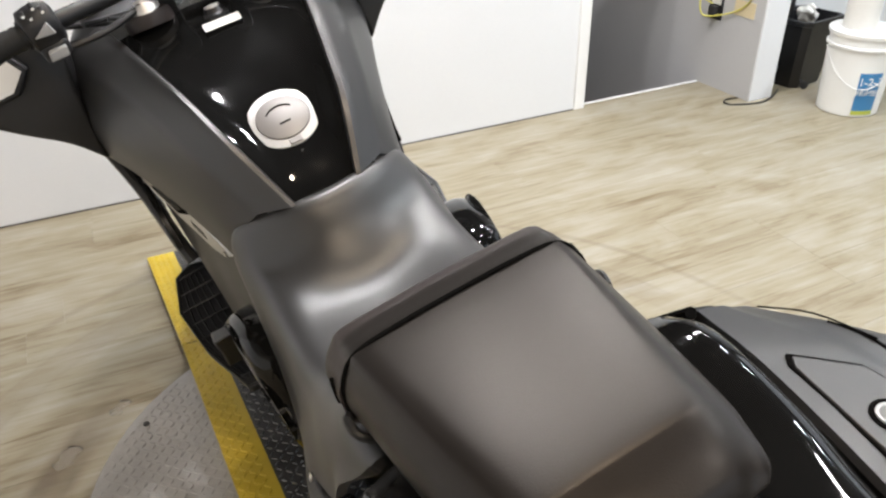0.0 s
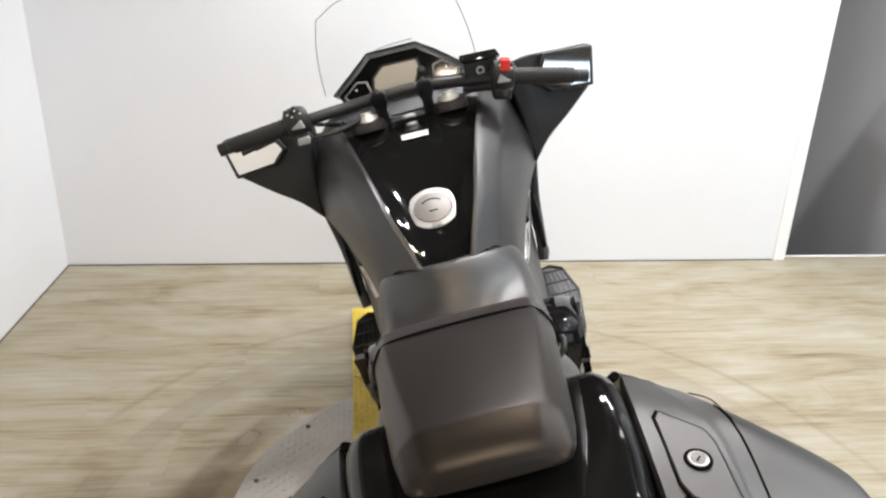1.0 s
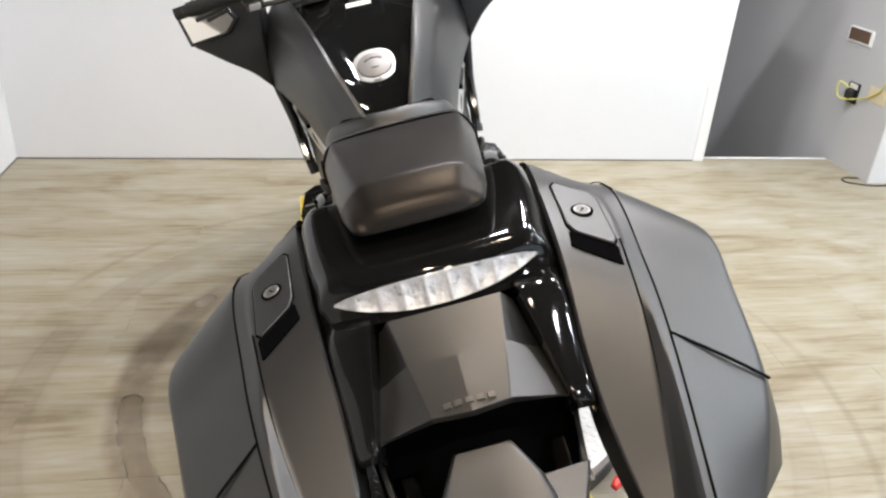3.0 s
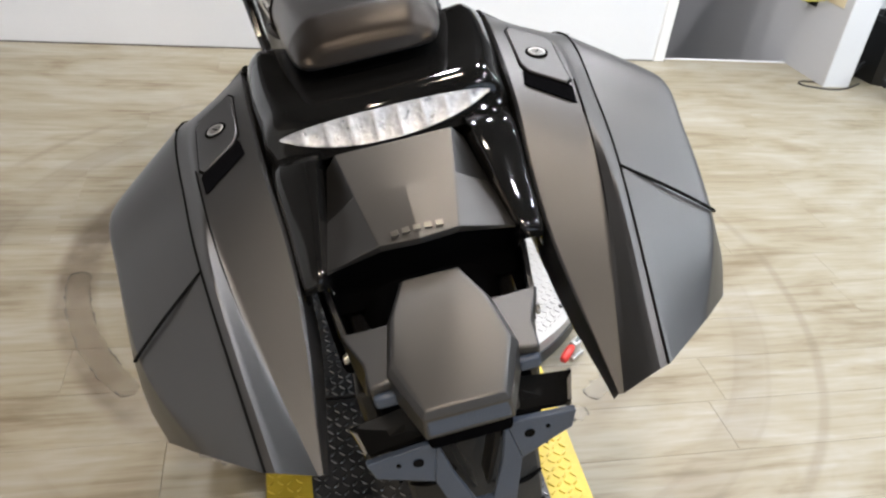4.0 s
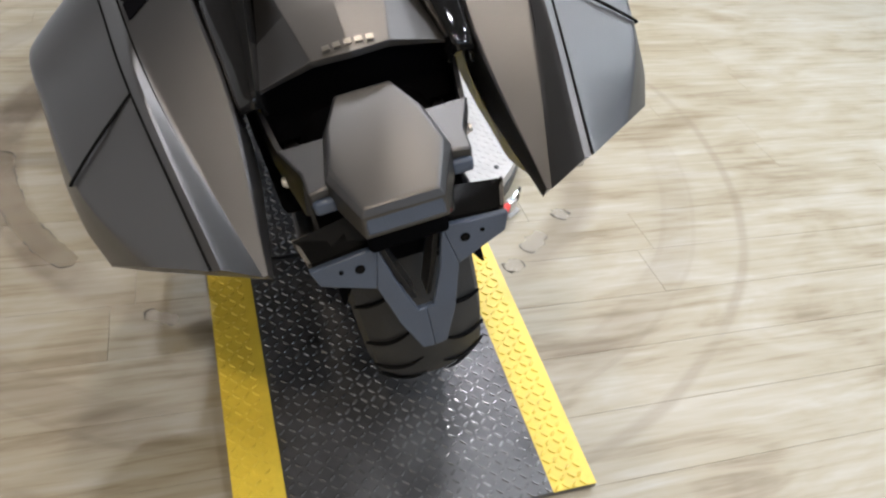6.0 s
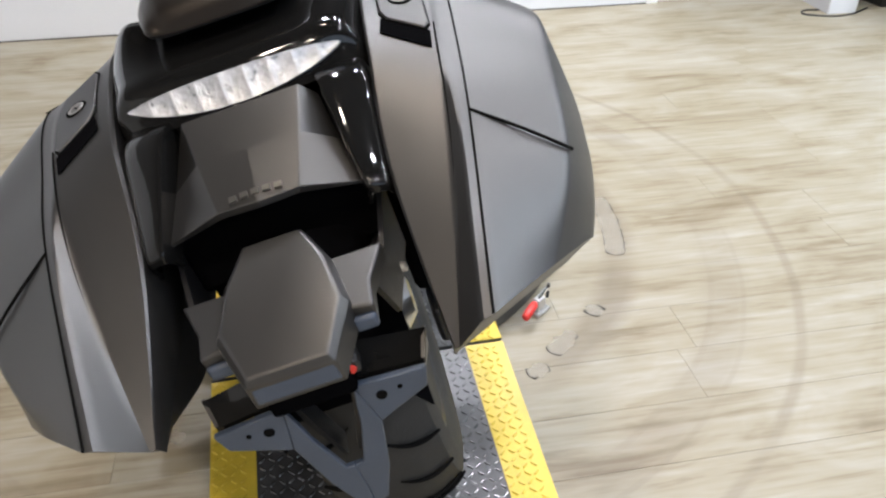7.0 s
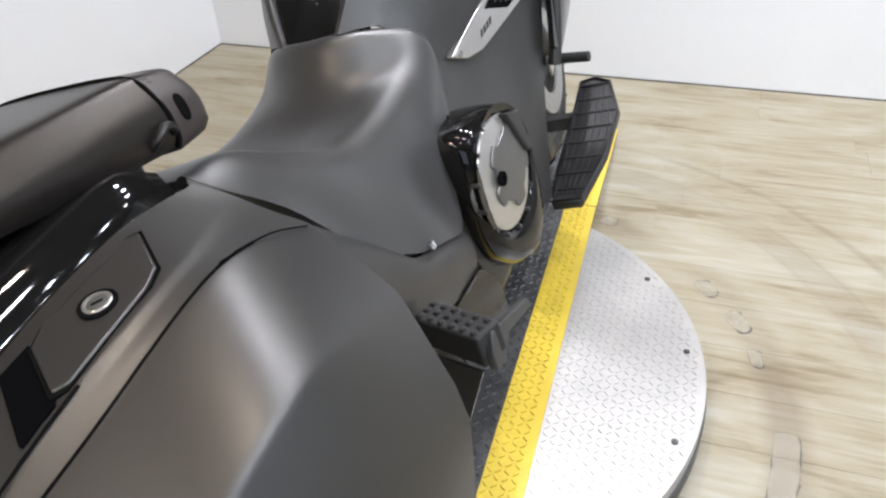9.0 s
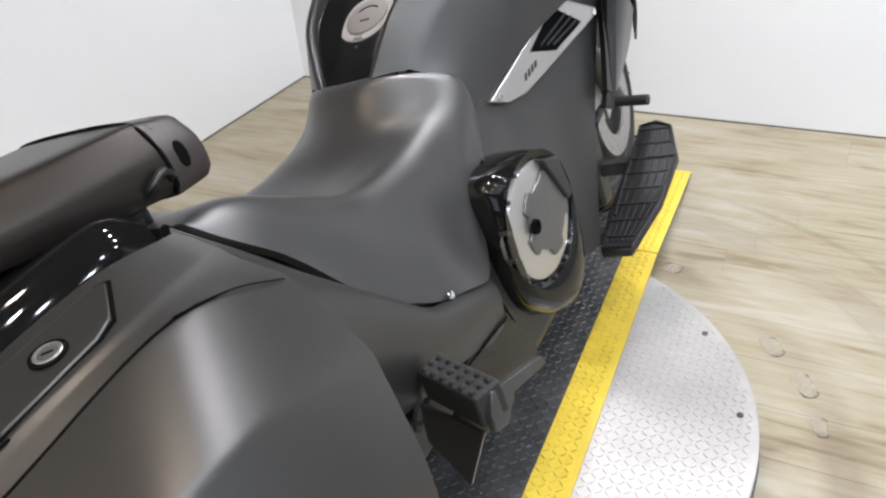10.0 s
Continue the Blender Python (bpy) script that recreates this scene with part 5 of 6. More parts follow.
def fairing():
    """The dark nose behind the bars, with its mirror arms."""
    rows = [mirrored([(0, 1.98, 0.93), (0.10, 1.98, 0.93), (0.19, 1.955, 0.92), (0.262, 1.95, 0.84), (0.285, 1.94, 0.73)]),
            mirrored([(0, 2.10, 0.99), (0.12, 2.09, 0.98), (0.22, 2.05, 0.94), (0.285, 2.03, 0.84), (0.295, 2.02, 0.70)]),
            mirrored([(0, 2.24, 0.94), (0.12, 2.22, 0.92), (0.22, 2.16, 0.86), (0.275, 2.12, 0.76), (0.28, 2.10, 0.62)]),
            mirrored([(0, 2.40, 0.78), (0.10, 2.38, 0.76), (0.18, 2.30, 0.70), (0.235, 2.22, 0.62), (0.24, 2.18, 0.52)])]
    nose = part("nose_fairing", patch(rows, 4, 4, 0.005), black_plastic, bike, "matte black nose fairing")
    for s in (-1, 1):
        # arm that carries the mirror
        sec = [[(0.25, 1.93, 0.985), (0.25, 2.02, 0.96), (0.262, 2.06, 0.80), (0.270, 1.99, 0.70), (0.285, 1.905, 0.735), (0.27, 1.90, 0.87)],
               [(0.30, 1.925, 1.005), (0.305, 2.01, 0.985), (0.32, 2.03, 0.87), (0.325, 1.97, 0.79), (0.328, 1.905, 0.788), (0.305, 1.90, 0.90)],
               [(0.38, 1.93, 1.000), (0.39, 2.00, 0.985), (0.40, 2.01, 0.89), (0.40, 1.96, 0.835), (0.39, 1.915, 0.835), (0.375, 1.915, 0.92)],
               [(0.478, 1.935, 0.990), (0.48, 1.985, 0.985), (0.475, 1.99, 0.92), (0.465, 1.95, 0.885), (0.455, 1.93, 0.888), (0.468, 1.93, 0.94)]]
        arm = part("mirror_arm", loft([[(s * x, y, z) for x, y, z in r] for r in sec], n=3), black_plastic, nose, "black cowl arm with a built-in mirror", bevel=0.006, segments=3)
        q = [(0.350, 1.004), (0.478, 0.992), (0.460, 0.896), (0.352, 0.906), (0.318, 0.940)]
        mm = frame3((0, 1.893, 0.95), (1, s * 0.03, 0), (0, 0.20, 1))
        c = (0.40, 0.943)
        rim = part("mirror_rim", prism([(s * x, z - 0.95) for x, z in (q if s > 0 else q[::-1])], -0.016, 0.006, m=mm), black_plastic, arm, bevel=0.004)
        g = [(c[0] + (x - c[0]) * 0.86, c[1] + (z - c[1]) * 0.80 - 0.95) for x, z in q]
        part("mirror_glass", prism([(s * x, z) for x, z in (g if s > 0 else g[::-1])], 0.0055, 0.0075, m=mm), mirror_glass, arm, "clear mirror glass")
        part("inner_strut", tube([(s * 0.285, 1.975, 0.74), (s * 0.265, 1.95, 0.62), (s * 0.254, 1.905, 0.52), (s * 0.246, 1.88, 0.47)], 0.014, 8, 4), black_plastic, nose)
        part("side_fin", patch([[(0.262, 1.955, 0.70), (0.288, 2.05, 0.70), (0.290, 2.12, 0.67)], [(0.262, 1.905, 0.59), (0.270, 1.975, 0.57), (0.265, 2.07, 0.555)], [(0.260, 1.865, 0.515), (0.262, 1.900, 0.495), (0.260, 1.940, 0.495)]], 4, 4, 0.012, s), gloss_black, nose, "gloss black side fin")
    return nose


nose = fairing()


def dash():
    """Instrument hood with a pale display and a dark gauge on each side."""
    m = frame3((0, 2.05, 1.0), (1, 0, 0), (0, 0.30, 1))
    o = [(-0.172, 0.000), (-0.098, 0.052), (-0.068, 0.076), (0.056, 0.074), (0.095, 0.046), (0.165, -0.010), (0.150, -0.045), (-0.150, -0.045)]
    ob = part("instrument_panel", prism(o, -0.03, 0.004, m=m), gloss_black, bike, "black instrument panel with a pale display", bevel=0.004)
    g = [(-0.074, -0.006), (-0.068, 0.022), (-0.040, 0.046), (0.048, 0.043), (0.052, 0.020), (0.030, -0.014), (-0.052, -0.024)]
    bezel = part("bezel", prism([(x * 1.12 + 0.001, (z - 0.012) * 1.18 + 0.012) for x, z in g], 0.004, 0.009, m=m), black_plastic, ob, bevel=0.003)
    part("display", prism(g, 0.009, 0.0105, m=m), display_grey, ob, "pale unlit display")
    part("display_button", turned([(0.012, 0.004), (0.012, 0.014), (0.008, 0.017)], 16, m=m @ pose(0.056, 0.012, 0)), black_plastic, bezel)
    for s in (-1, 1):
        pod = [(0.082, -0.014), (0.088, 0.020), (0.114, 0.026), (0.158, -0.006), (0.146, -0.024)]
        q = [(s * x, z) for x, z in (pod if s > 0 else pod[::-1])]
        p = part("pod", prism(q, 0.004, 0.012, m=m), button_grey, ob, "dark side gauge with a thin grey frame", bevel=0.002)
        c = (sum(x for x, z in q) / 5, sum(z for x, z in q) / 5)
        part("pod_glass", prism([(c[0] + (x - c[0]) * 0.86, c[1] + (z - c[1]) * 0.80) for x, z in q], 0.012, 0.0128, m=m), gloss_black, p)
        part("warning_light", turned([(0.003, 0.0128), (0.003, 0.0136), (0.0015, 0.0138)], 8, m=m @ pose(c[0] + s * 0.004, c[1] + 0.004, 0)), white_plastic, p)
    hood = [(-0.180, 0.000), (-0.102, 0.058), (-0.070, 0.083), (0.058, 0.081), (0.099, 0.053), (0.173, -0.008)]
    rows = [[m @ Vector((x, z, 0.026)) for x, z in hood], [m @ Vector((x * 0.985, z, -0.05)) for x, z in hood]]
    part("hood", patch([[tuple(p) for p in r] for r in rows], 2, 1, 0.006), black_plastic, ob, bevel=0.002)
    part("screen_strip", tube([m @ Vector((x, z, -0.06)) for x, z in ((-0.10, 0.078), (-0.04, 0.104), (0.055, 0.108))], 0.0018, 6, 4), edge_grey, ob)


display_grey = material("display_grey", (0.46, 0.43, 0.36), 0.18, vary=0.04)
edge_grey = material("edge_grey", (0.30, 0.31, 0.31), 0.2, vary=0.05)
button_grey = material("button_grey", (0.32, 0.32, 0.32), 0.5)
dash()


def windscreen():
    rows = [mirrored([(0, 2.18, 0.965), (0.12, 2.165, 0.975), (0.212, 2.12, 1.0)]),
            mirrored([(0, 2.17, 1.06), (0.12, 2.155, 1.062), (0.208, 2.125, 1.07)]),
            mirrored([(0, 2.155, 1.16), (0.12, 2.145, 1.155), (0.196, 2.13, 1.14)]),
            mirrored([(0, 2.14, 1.236), (0.11, 2.137, 1.226), (0.178, 2.13, 1.195)])]
    ob = part("windscreen", patch(rows, 5, 6, 0.003), screen_clear, bike, "clear curved windscreen")
    ob.visible_shadow = False
    edge = spline([r[0] for r in rows], 4).tolist() + spline(rows[-1], 4).tolist()[1:] + spline([r[-1] for r in rows][::-1], 4).tolist()[1:]
    part("edge", tube(edge, 0.0017, 6, 1), edge_grey, ob, "grey polished edge")


windscreen()


def handlebar():
    """Bars with clamps, grips, switch boxes, levers and the brake fluid reservoir, turned a touch to the left."""
    ob = part("handlebar", tube([(-0.40, 1.795, 1.006), (-0.25, 1.80, 1.014), (-0.14, 1.835, 1.012), (-0.05, 1.845, 1.014), (0.05, 1.845, 1.013), (0.14, 1.83, 1.004), (0.25, 1.785, 0.994), (0.385, 1.78, 0.962)], 0.0140, 14, 5), bar_black, bike, "matte black handlebar")
    for s, a, b in ((-1, (-0.412, 1.78, 1.006), (-0.280, 1.785, 1.016)), (1, (0.390, 1.778, 0.960), (0.255, 1.78, 0.994))):
        a, b = Vector(a), Vector(b)
        d = (a - b).normalized()
        f = lambda p: frame3(p, d * s, (0, 1, 0.1))
        grip = part("grip", tube([b, b.lerp(a, 0.1), b.lerp(a, 0.9), a], 0.0185, 18, 2), rubber, ob, "ribbed rubber grip")
        for k in range(9):
            p = b.lerp(a, 0.10 + 0.095 * k)
            part("rib", tube([p - d * 0.003, p + d * 0.003], 0.0196, 18, 1), rubber, grip)
        end = part("bar_end", tube([a, a + d * 0.006, a + d * 0.034], 0.015, 14, 2), bar_black, ob, "dark bar end weight")
        part("groove", tube([a + d * 0.010, a + d * 0.013], 0.0156, 14, 1), dark_steel, end)
        part("lever", tube([b + Vector((0, 0.045, -0.015)), b.lerp(a, 0.5) + Vector((0, 0.065, -0.030)), a + Vector((0, 0.05, -0.035))], 0.006, 8, 4), dark_steel, ob, "black hand lever")
        c = b - d * 0.026
        sw = part("switch_box", turned([(0.020, -0.027), (0.029, -0.022), (0.031, -0.004), (0.030, 0.012), (0.026, 0.024), (0.018, 0.028)], 16, m=f(c) @ pose(0, 0, 0, 0, 90, 0) @ Matrix.Diagonal((1.25, 0.95, 1, 1))), black_plastic, ob, "black switch box with small buttons", bevel=0.002)
        part("lower_shell", block(-0.022, 0.022, -0.024, 0.020, -0.050, -0.020, f(c)), black_plastic, sw, bevel=0.008, segments=3)
        part("collar", tube([b - d * 0.006, b + d * 0.004], 0.0235, 18, 1), black_plastic, sw)
        # triangular grey rocker, small studs and the horn button
        tri = [(-0.016, -0.009), (0.016, -0.004), (-0.010, 0.011)] if s > 0 else [(-0.016, -0.004), (0.016, -0.009), (0.012, 0.011)]
        part("rocker", prism(tri, 0.026, 0.036, m=f(c) @ pose(0.0, 0, 0.002, 90, 0, 0)), button_grey, sw, "grey rocker button", bevel=0.002)
        for u, v in ((-0.012, 0.028), (0.006, 0.032), (0.016, 0.022), (-0.004, 0.020)):
            part("stud", turned([(0.0045, 0), (0.0045, 0.008), (0.003, 0.010)], 10, m=f(c + Vector((0, -0.014, 0))) @ pose(u, 0, v)), black_plastic, sw)
            part("legend", block(u - 0.002, u + 0.002, -0.0245, -0.0225, v + 0.002, v + 0.005, f(c)), white_plastic, sw)
        if s > 0:
            part("stop_switch", block(-0.010, 0.012, -0.032, -0.006, 0.020, 0.046, f(c)), red_plastic, sw, "red stop switch", bevel=0.003)
            part("start_button", turned([(0.007, 0.022), (0.007, 0.030), (0.004, 0.031)], 14, m=f(c) @ pose(0.004, 0, -0.034, 90, 0, 0)), dark_steel, sw)
        else:
            part("horn_button", prism([(-0.016, -0.044), (0.014, -0.046), (0.017, -0.030), (-0.012, -0.028)], 0.020, 0.034, m=f(c) @ pose(0, 0, 0, 90, 0, 0)), button_grey, sw, "pale grey horn button", bevel=0.003)
    m = frame3((0.190, 1.83, 1.028), (1, 0, -0.06), (0, 1, 0.1))
    res = part("fluid_reservoir", block(-0.040, 0.040, -0.022, 0.022, -0.026, 0.018, m), black_plastic, ob, "black brake fluid reservoir", bevel=0.005)
    part("cap", block(-0.046, 0.046, -0.027, 0.027, 0.018, 0.026, m), gloss_black, res, bevel=0.004)
    part("sight_glass", turned([(0.006, 0), (0.010, 0.001), (0.010, 0.003), (0.006, 0.003)], 16, m=m @ pose(-0.004, -0.023, -0.004, 90, 0, 0), hollow=True), satin_metal, res)
    part("master_cylinder", tube([(0.14, 1.842, 0.985), (0.235, 1.818, 0.972)], 0.013, 12, 1), bar_black, res)
    for s, x in ((-1, -0.061), (1, 0.050)):
        clamp = part("clamp", shell([[(x + u * w, 1.862 + v * w - 0.6 * (z - 0.94), z) for u, v in ((-0.016, -0.014), (0.016, -0.014), (0.016, 0.014), (-0.016, 0.014))] for w, z in ((1.1, 0.925), (0.85, 0.955), (0.8, 0.985), (1.15, 1.002), (1.15, 1.026), (0.8, 1.036))]), black_plastic, ob, "black bar clamp", bevel=0.003)
        for v in (-0.016, 0.014):
            part("bolt", turned([(0.005, 0), (0.005, 0.006), (0.002, 0.006)], 8, m=pose(x, 1.805 + v * 0.8, 1.034)), dark_steel, clamp)
        nut = part("fork_cap", turned([(0.026, -0.012), (0.026, 0.0), (0.023, 0.005), (0.015, 0.005), (0.014, 0.011), (0.008, 0.012), (0.007, 0.009)], 6 * 4, m=pose(s * 0.100, 1.838, 0.976, -14, 0, 0)), fork_silver, bike, "bright fork cap")
        part("slot", block(-0.006, 0.006, -0.0012, 0.0012, 0.011, 0.0128, pose(s * 0.100, 1.838, 0.976, -14, 0, 30)), groove_black, nut)
        part("yoke_lobe", turned([(0.040, 0.0), (0.042, 0.006), (0.042, 0.024), (0.036, 0.028), (0.030, 0.028)], 28, m=pose(s * 0.100, 1.846, 0.938, -14, 0, 0)), cap_vinyl, bike, "bronze-black yoke lobe")
    part("top_yoke", prism([(-0.14, 1.93), (-0.09, 1.965), (0.09, 1.965), (0.14, 1.93), (0.09, 1.905), (0.05, 1.84), (-0.05, 1.84), (-0.09, 1.905)], 0.0, 0.028, m=pose(0, 0, 0.905)), black_plastic, bike, "black top yoke", bevel=0.005)
    part("yoke_nut", turned([(0.017, 0), (0.017, 0.010), (0.008, 0.012)], 6, m=pose(-0.004, 1.895, 0.933)), fork_silver, bike)
    ig = part("ignition_lock", turned([(0.024, -0.02), (0.024, 0.012), (0.018, 0.016), (0.016, 0.024), (0.006, 0.024)], 20, m=pose(0, 1.79, 0.920, -10, 0, 0)), black_plastic, bike, "black ignition lock with a metal key slot")
    part("key_slot", turned([(0.013, 0.022), (0.013, 0.028), (0.008, 0.029)], 18, m=pose(0, 1.79, 0.920, -10, 0, 0)), fork_silver, ig)
    for k, (x0, x1) in enumerate(((-0.2, -0.03), (0.2, 0.03), (-0.16, -0.06), (-0.23, -0.10), (0.17, 0.10))):
        part("cable", tube([(x0, 1.82 + 0.012 * k, 0.99 - 0.006 * (k % 3)), (0.5 * (x0 + x1), 1.89, 0.962 - 0.008 * (k % 3)), (x1, 1.95, 0.93)], 0.005, 8, 5), black_plastic, ob)
    part("hose", tube([(-0.245, 1.79, 0.975), (-0.17, 1.80, 0.972), (-0.10, 1.83, 0.980), (-0.05, 1.87, 0.965)], 0.0065, 8, 5), bar_black, ob, "black hose beside the bar")


bar_black = material("bar_black", (0.020, 0.020, 0.021), 0.36, 0.2, vary=0.2, scale=30, bump=0.2, bump_scale=500)
fork_silver = material("fork_silver", (0.72, 0.71, 0.69), 0.3, 0.6, vary=0.06)


handlebar()

# ---- things in the room ----
def toggle_clamp():
    ob = tagged(empty("toggle_clamp", pose(1.285, 1.052, 0, 0, 0, 38)), "small steel toggle clamp with a red grip on the turntable rim", "clamp")
    part("base", block(-0.02, 0.03, -0.016, 0.016, 0.002, 0.010), satin_metal, ob, bevel=0.002)
    part("bracket", block(-0.012, 0.018, -0.010, 0.010, 0.010, 0.045), satin_metal, ob, bevel=0.003)
    part("arm", tube([(0.0, 0, 0.04), (0.035, 0.004, 0.050), (0.05, 0.004, 0.04)], 0.006, 8, 3), chrome, ob)
    part("spindle", tube([(0.045, 0.004, 0.02), (0.045, 0.004, 0.06)], 0.004, 8, 1), dark_steel, ob)
    part("lever", tube([(-0.002, 0, 0.035), (-0.02, -0.004, 0.040)], 0.005, 8, 1), satin_metal, ob)
    part("grip", tube([(-0.018, -0.004, 0.040), (-0.022, -0.004, 0.040), (-0.045, -0.008, 0.038), (-0.068, -0.012, 0.034), (-0.072, -0.012, 0.033)], 0.011, 12, 3, radii=(0.006, 0.009, 0.011, 0.011, 0.009, 0.005)), red_plastic, ob, "red rubber grip")


toggle_clamp()


def tape_mark(x, y, size, seed, turn, long=0.0):
    """A smooth pale strip of old tape glue along the turntable's edge, dark and curled at its ends."""
    rnd = random.Random(seed)
    ob = tagged(empty("tape_mark", pose(x, y, 0, 0, 0, turn)), "pale strip of old tape glue on the floor", "tape mark", "tape marks round the turntable")
    half, w, big = size * (0.7 + 1.3 * rnd.random()), 0.010 + 0.4 * size * rnd.random() + 0.1 * size, math.hypot(x - CX, y - CY)
    if long:
        half, w = long, size
    outer, inner = [], []
    steps = 40 if long else 12
    for k in range(steps + 1):
        u = -1 + 2 * k / steps
        a, taper = u * half / big, (1 - abs(u) ** (20 if long else 5)) ** 0.5
        for row, side in ((outer, 1), (inner, -1)):
            r = big + side * w * taper * (0.90 + 0.2 * rnd.random() if long else 0.65 + 0.6 * rnd.random())
            row.append((r * math.sin(a), big - r * math.cos(a)))
    o = outer + inner[::-1][1:-1]
    part("glue", prism(o[::-1], 0.0002, 0.0004), thin_glue if x < CX and long else peeled, ob, smooth=False)
    for row, k0 in ((outer, steps - 3), (inner, 0), (outer, 0)) + (((outer, 4), (outer, 11), (outer, 20), (inner, 6), (inner, 14), (inner, 26), (outer, 29)) if long else ()):
        n = rnd.randrange(2, 4) * (2 if long and 3 < k0 < steps - 3 else 1)
        curl = [(p[0], p[1], 0.0010) for p in row[k0:k0 + n + 1]]
        part("curled_edge", tube(curl, 0.0018, 5, 3, radii=(0.0005, 0.0022, 0.0010, 0.0016, 0.0005)), dark_residue, ob)


for i, (x, y, size) in enumerate(((1.51, 1.861, 0.022), (1.424, 1.035, 0.024), (1.313, 0.938, 0.024), (1.230, 0.860, 0.026), (0.445, 0.818, 0.036), (0.201, 1.949, 0.024),
                                  (1.432, 1.973, 0.020), (1.549, 1.742, 0.026), (1.150, 2.221, 0.024), (0.33, 2.07, 0.022))):
    tape_mark(x, y, size * 1.05, i, math.degrees(math.atan2(y - CY, x - CX)) + 90)
for i, (x, y, w, half) in enumerate(((1.597, 1.386, 0.026, 0.15), (0.128, 1.225, 0.028, 0.26))):
    tape_mark(x, y, w, 30 + i, math.degrees(math.atan2(y - CY, x - CX)) + 90, half)


def paint_pail():
    ob = tagged(empty("paint_pail", pose(3.62, 2.655, 0, 0, 0, -127)), "white plastic paint pail with a blue label", "pail")
    part("body", turned([(0.125, 0.0), (0.130, 0.004), (0.140, 0.24), (0.142, 0.30), (0.152, 0.302), (0.152, 0.312), (0.143, 0.314), (0.145, 0.36), (0.14, 0.362)], 40), white_plastic, ob)
    part("lid", turned([(0.152, 0.352), (0.154, 0.368), (0.148, 0.374), (0.135, 0.372)], 40), white_plastic, ob)
    part("handle", tube([(0.0, 0.15, 0.29), (0.09, 0.11, 0.20), (0.135, 0.05, 0.15), (0.145, 0.0, 0.135), (0.14, -0.06, 0.15), (0.09, -0.115, 0.20), (0.0, -0.15, 0.29)], 0.0025, 6, 5), white_plastic, ob)
    def band(name, a0, a1, z0, z1, mat, lift, label=""):
        bm = bmesh.new()
        rows = []
        for z in (z0, z1):
            r = 0.130 + 0.010 * z / 0.24 + lift
            rows.append([(r * math.cos(radians(a)), r * math.sin(radians(a)), z) for a in np.linspace(a0, a1, 12)])
        inner = [[(x * 0.985, y * 0.985, z) for x, y, z in row] for row in rows]
        skin(bm, rows + inner[::-1] + rows[:1])
        return part(name, bm, mat, ob, label)
    lab = band("label", -8, 34, 0.025, 0.205, blue_label, 0.001, "blue product label")
    band("label_band", -8, 34, 0.012, 0.032, green_label, 0.0015)
    for z, size, text in ((0.105, 0.036, "PRIMER"), (0.150, 0.050, "1-2-3")):
        cu = bpy.data.curves.new("label_text", "FONT")
        cu.body, cu.size, cu.extrude, cu.align_x = text, size, 0.0006, "CENTER"
        t = new("label_text", cu)
        cu.materials.append(white_plastic)
        a = radians(13)
        r = 0.1385
        t.matrix_basis = pose(r * math.cos(a), r * math.sin(a), z, 90, 0, 90 + 13)
        t.parent = ob
    roll = tagged(empty("paper_roll", pose(3.60, 2.68, 0.374)), "grey-white paper roll standing on the pail", "roll")
    part("paper", turned([(0.02, 0.0), (0.068, 0.0), (0.070, 0.004), (0.070, 0.276), (0.068, 0.28), (0.02, 0.28)], 32), paper, roll)
    part("core", turned([(0.019, -0.0), (0.021, 0.0), (0.021, 0.282), (0.019, 0.282)], 20), masking, roll)


paint_pail()


def waste_bin():
    ob = tagged(empty("waste_bin", pose(3.70, 3.055, 0, 0, 0, 8)), "black plastic waste bin with paper in it", "bin")
    sec = []
    for z, w, d in ((0.0, 0.11, 0.09), (0.01, 0.115, 0.095), (0.31, 0.145, 0.12), (0.315, 0.155, 0.13), (0.335, 0.155, 0.13), (0.335, 0.14, 0.115), (0.03, 0.108, 0.088)):
        sec.append([(x, y, z) for x, y in ((-w, -d + 0.03), (-w + 0.03, -d), (w - 0.03, -d), (w, -d + 0.03), (w, d - 0.03), (w - 0.03, d), (-w + 0.03, d), (-w, d - 0.03))])
    part("bin_body", loft(sec), black_plastic, ob)
    rnd = random.Random(4)
    bm = bmesh.new()
    bmesh.ops.create_icosphere(bm, subdivisions=3, radius=0.055)
    for v in bm.verts:
        v.co *= 0.8 + 0.45 * noise.noise(v.co * 28)
        v.co += Vector((0.02, 0.0, 0.335))
    part("crumpled_paper", bm, paper, ob, smooth=False)


waste_bin()


def floor_stand(x, y):
    ob = tagged(empty("floor_stand", pose(x, y, 0)), "black metal stand with short feet beside the bin", "stand")
    part("pole", tube([(0, 0, 0.03), (0, 0, 1.1)], 0.014, 12, 1), black_plastic, ob)
    for k in range(4):
        a = radians(20 + 90 * k)
        leg = part("foot", tube([(0, 0, 0.10), (0.06 * math.cos(a), 0.06 * math.sin(a), 0.07), (0.13 * math.cos(a), 0.13 * math.sin(a), 0.03)], 0.011, 8, 4), black_plastic, ob)
        part("caster", turned([(0.008, -0.009), (0.018, -0.008), (0.018, 0.008), (0.008, 0.009)], 16, m=pose(0.14 * math.cos(a), 0.14 * math.sin(a), 0.019, 90, 0, 20 + 90 * k)), rubber, leg)


floor_stand(3.60, 3.06)
tagged(part("power_cord", tube([(3.52, 2.97, 0.005), (3.40, 2.905, 0.004), (3.30, 2.885, 0.004), (3.18, 2.925, 0.004), (3.165, 2.965, 0.004), (3.20, 2.99, 0.004), (3.27, 2.985, 0.004)], 0.004, 8, 6), black_plastic), "black power cord looped on the floor", "cord")


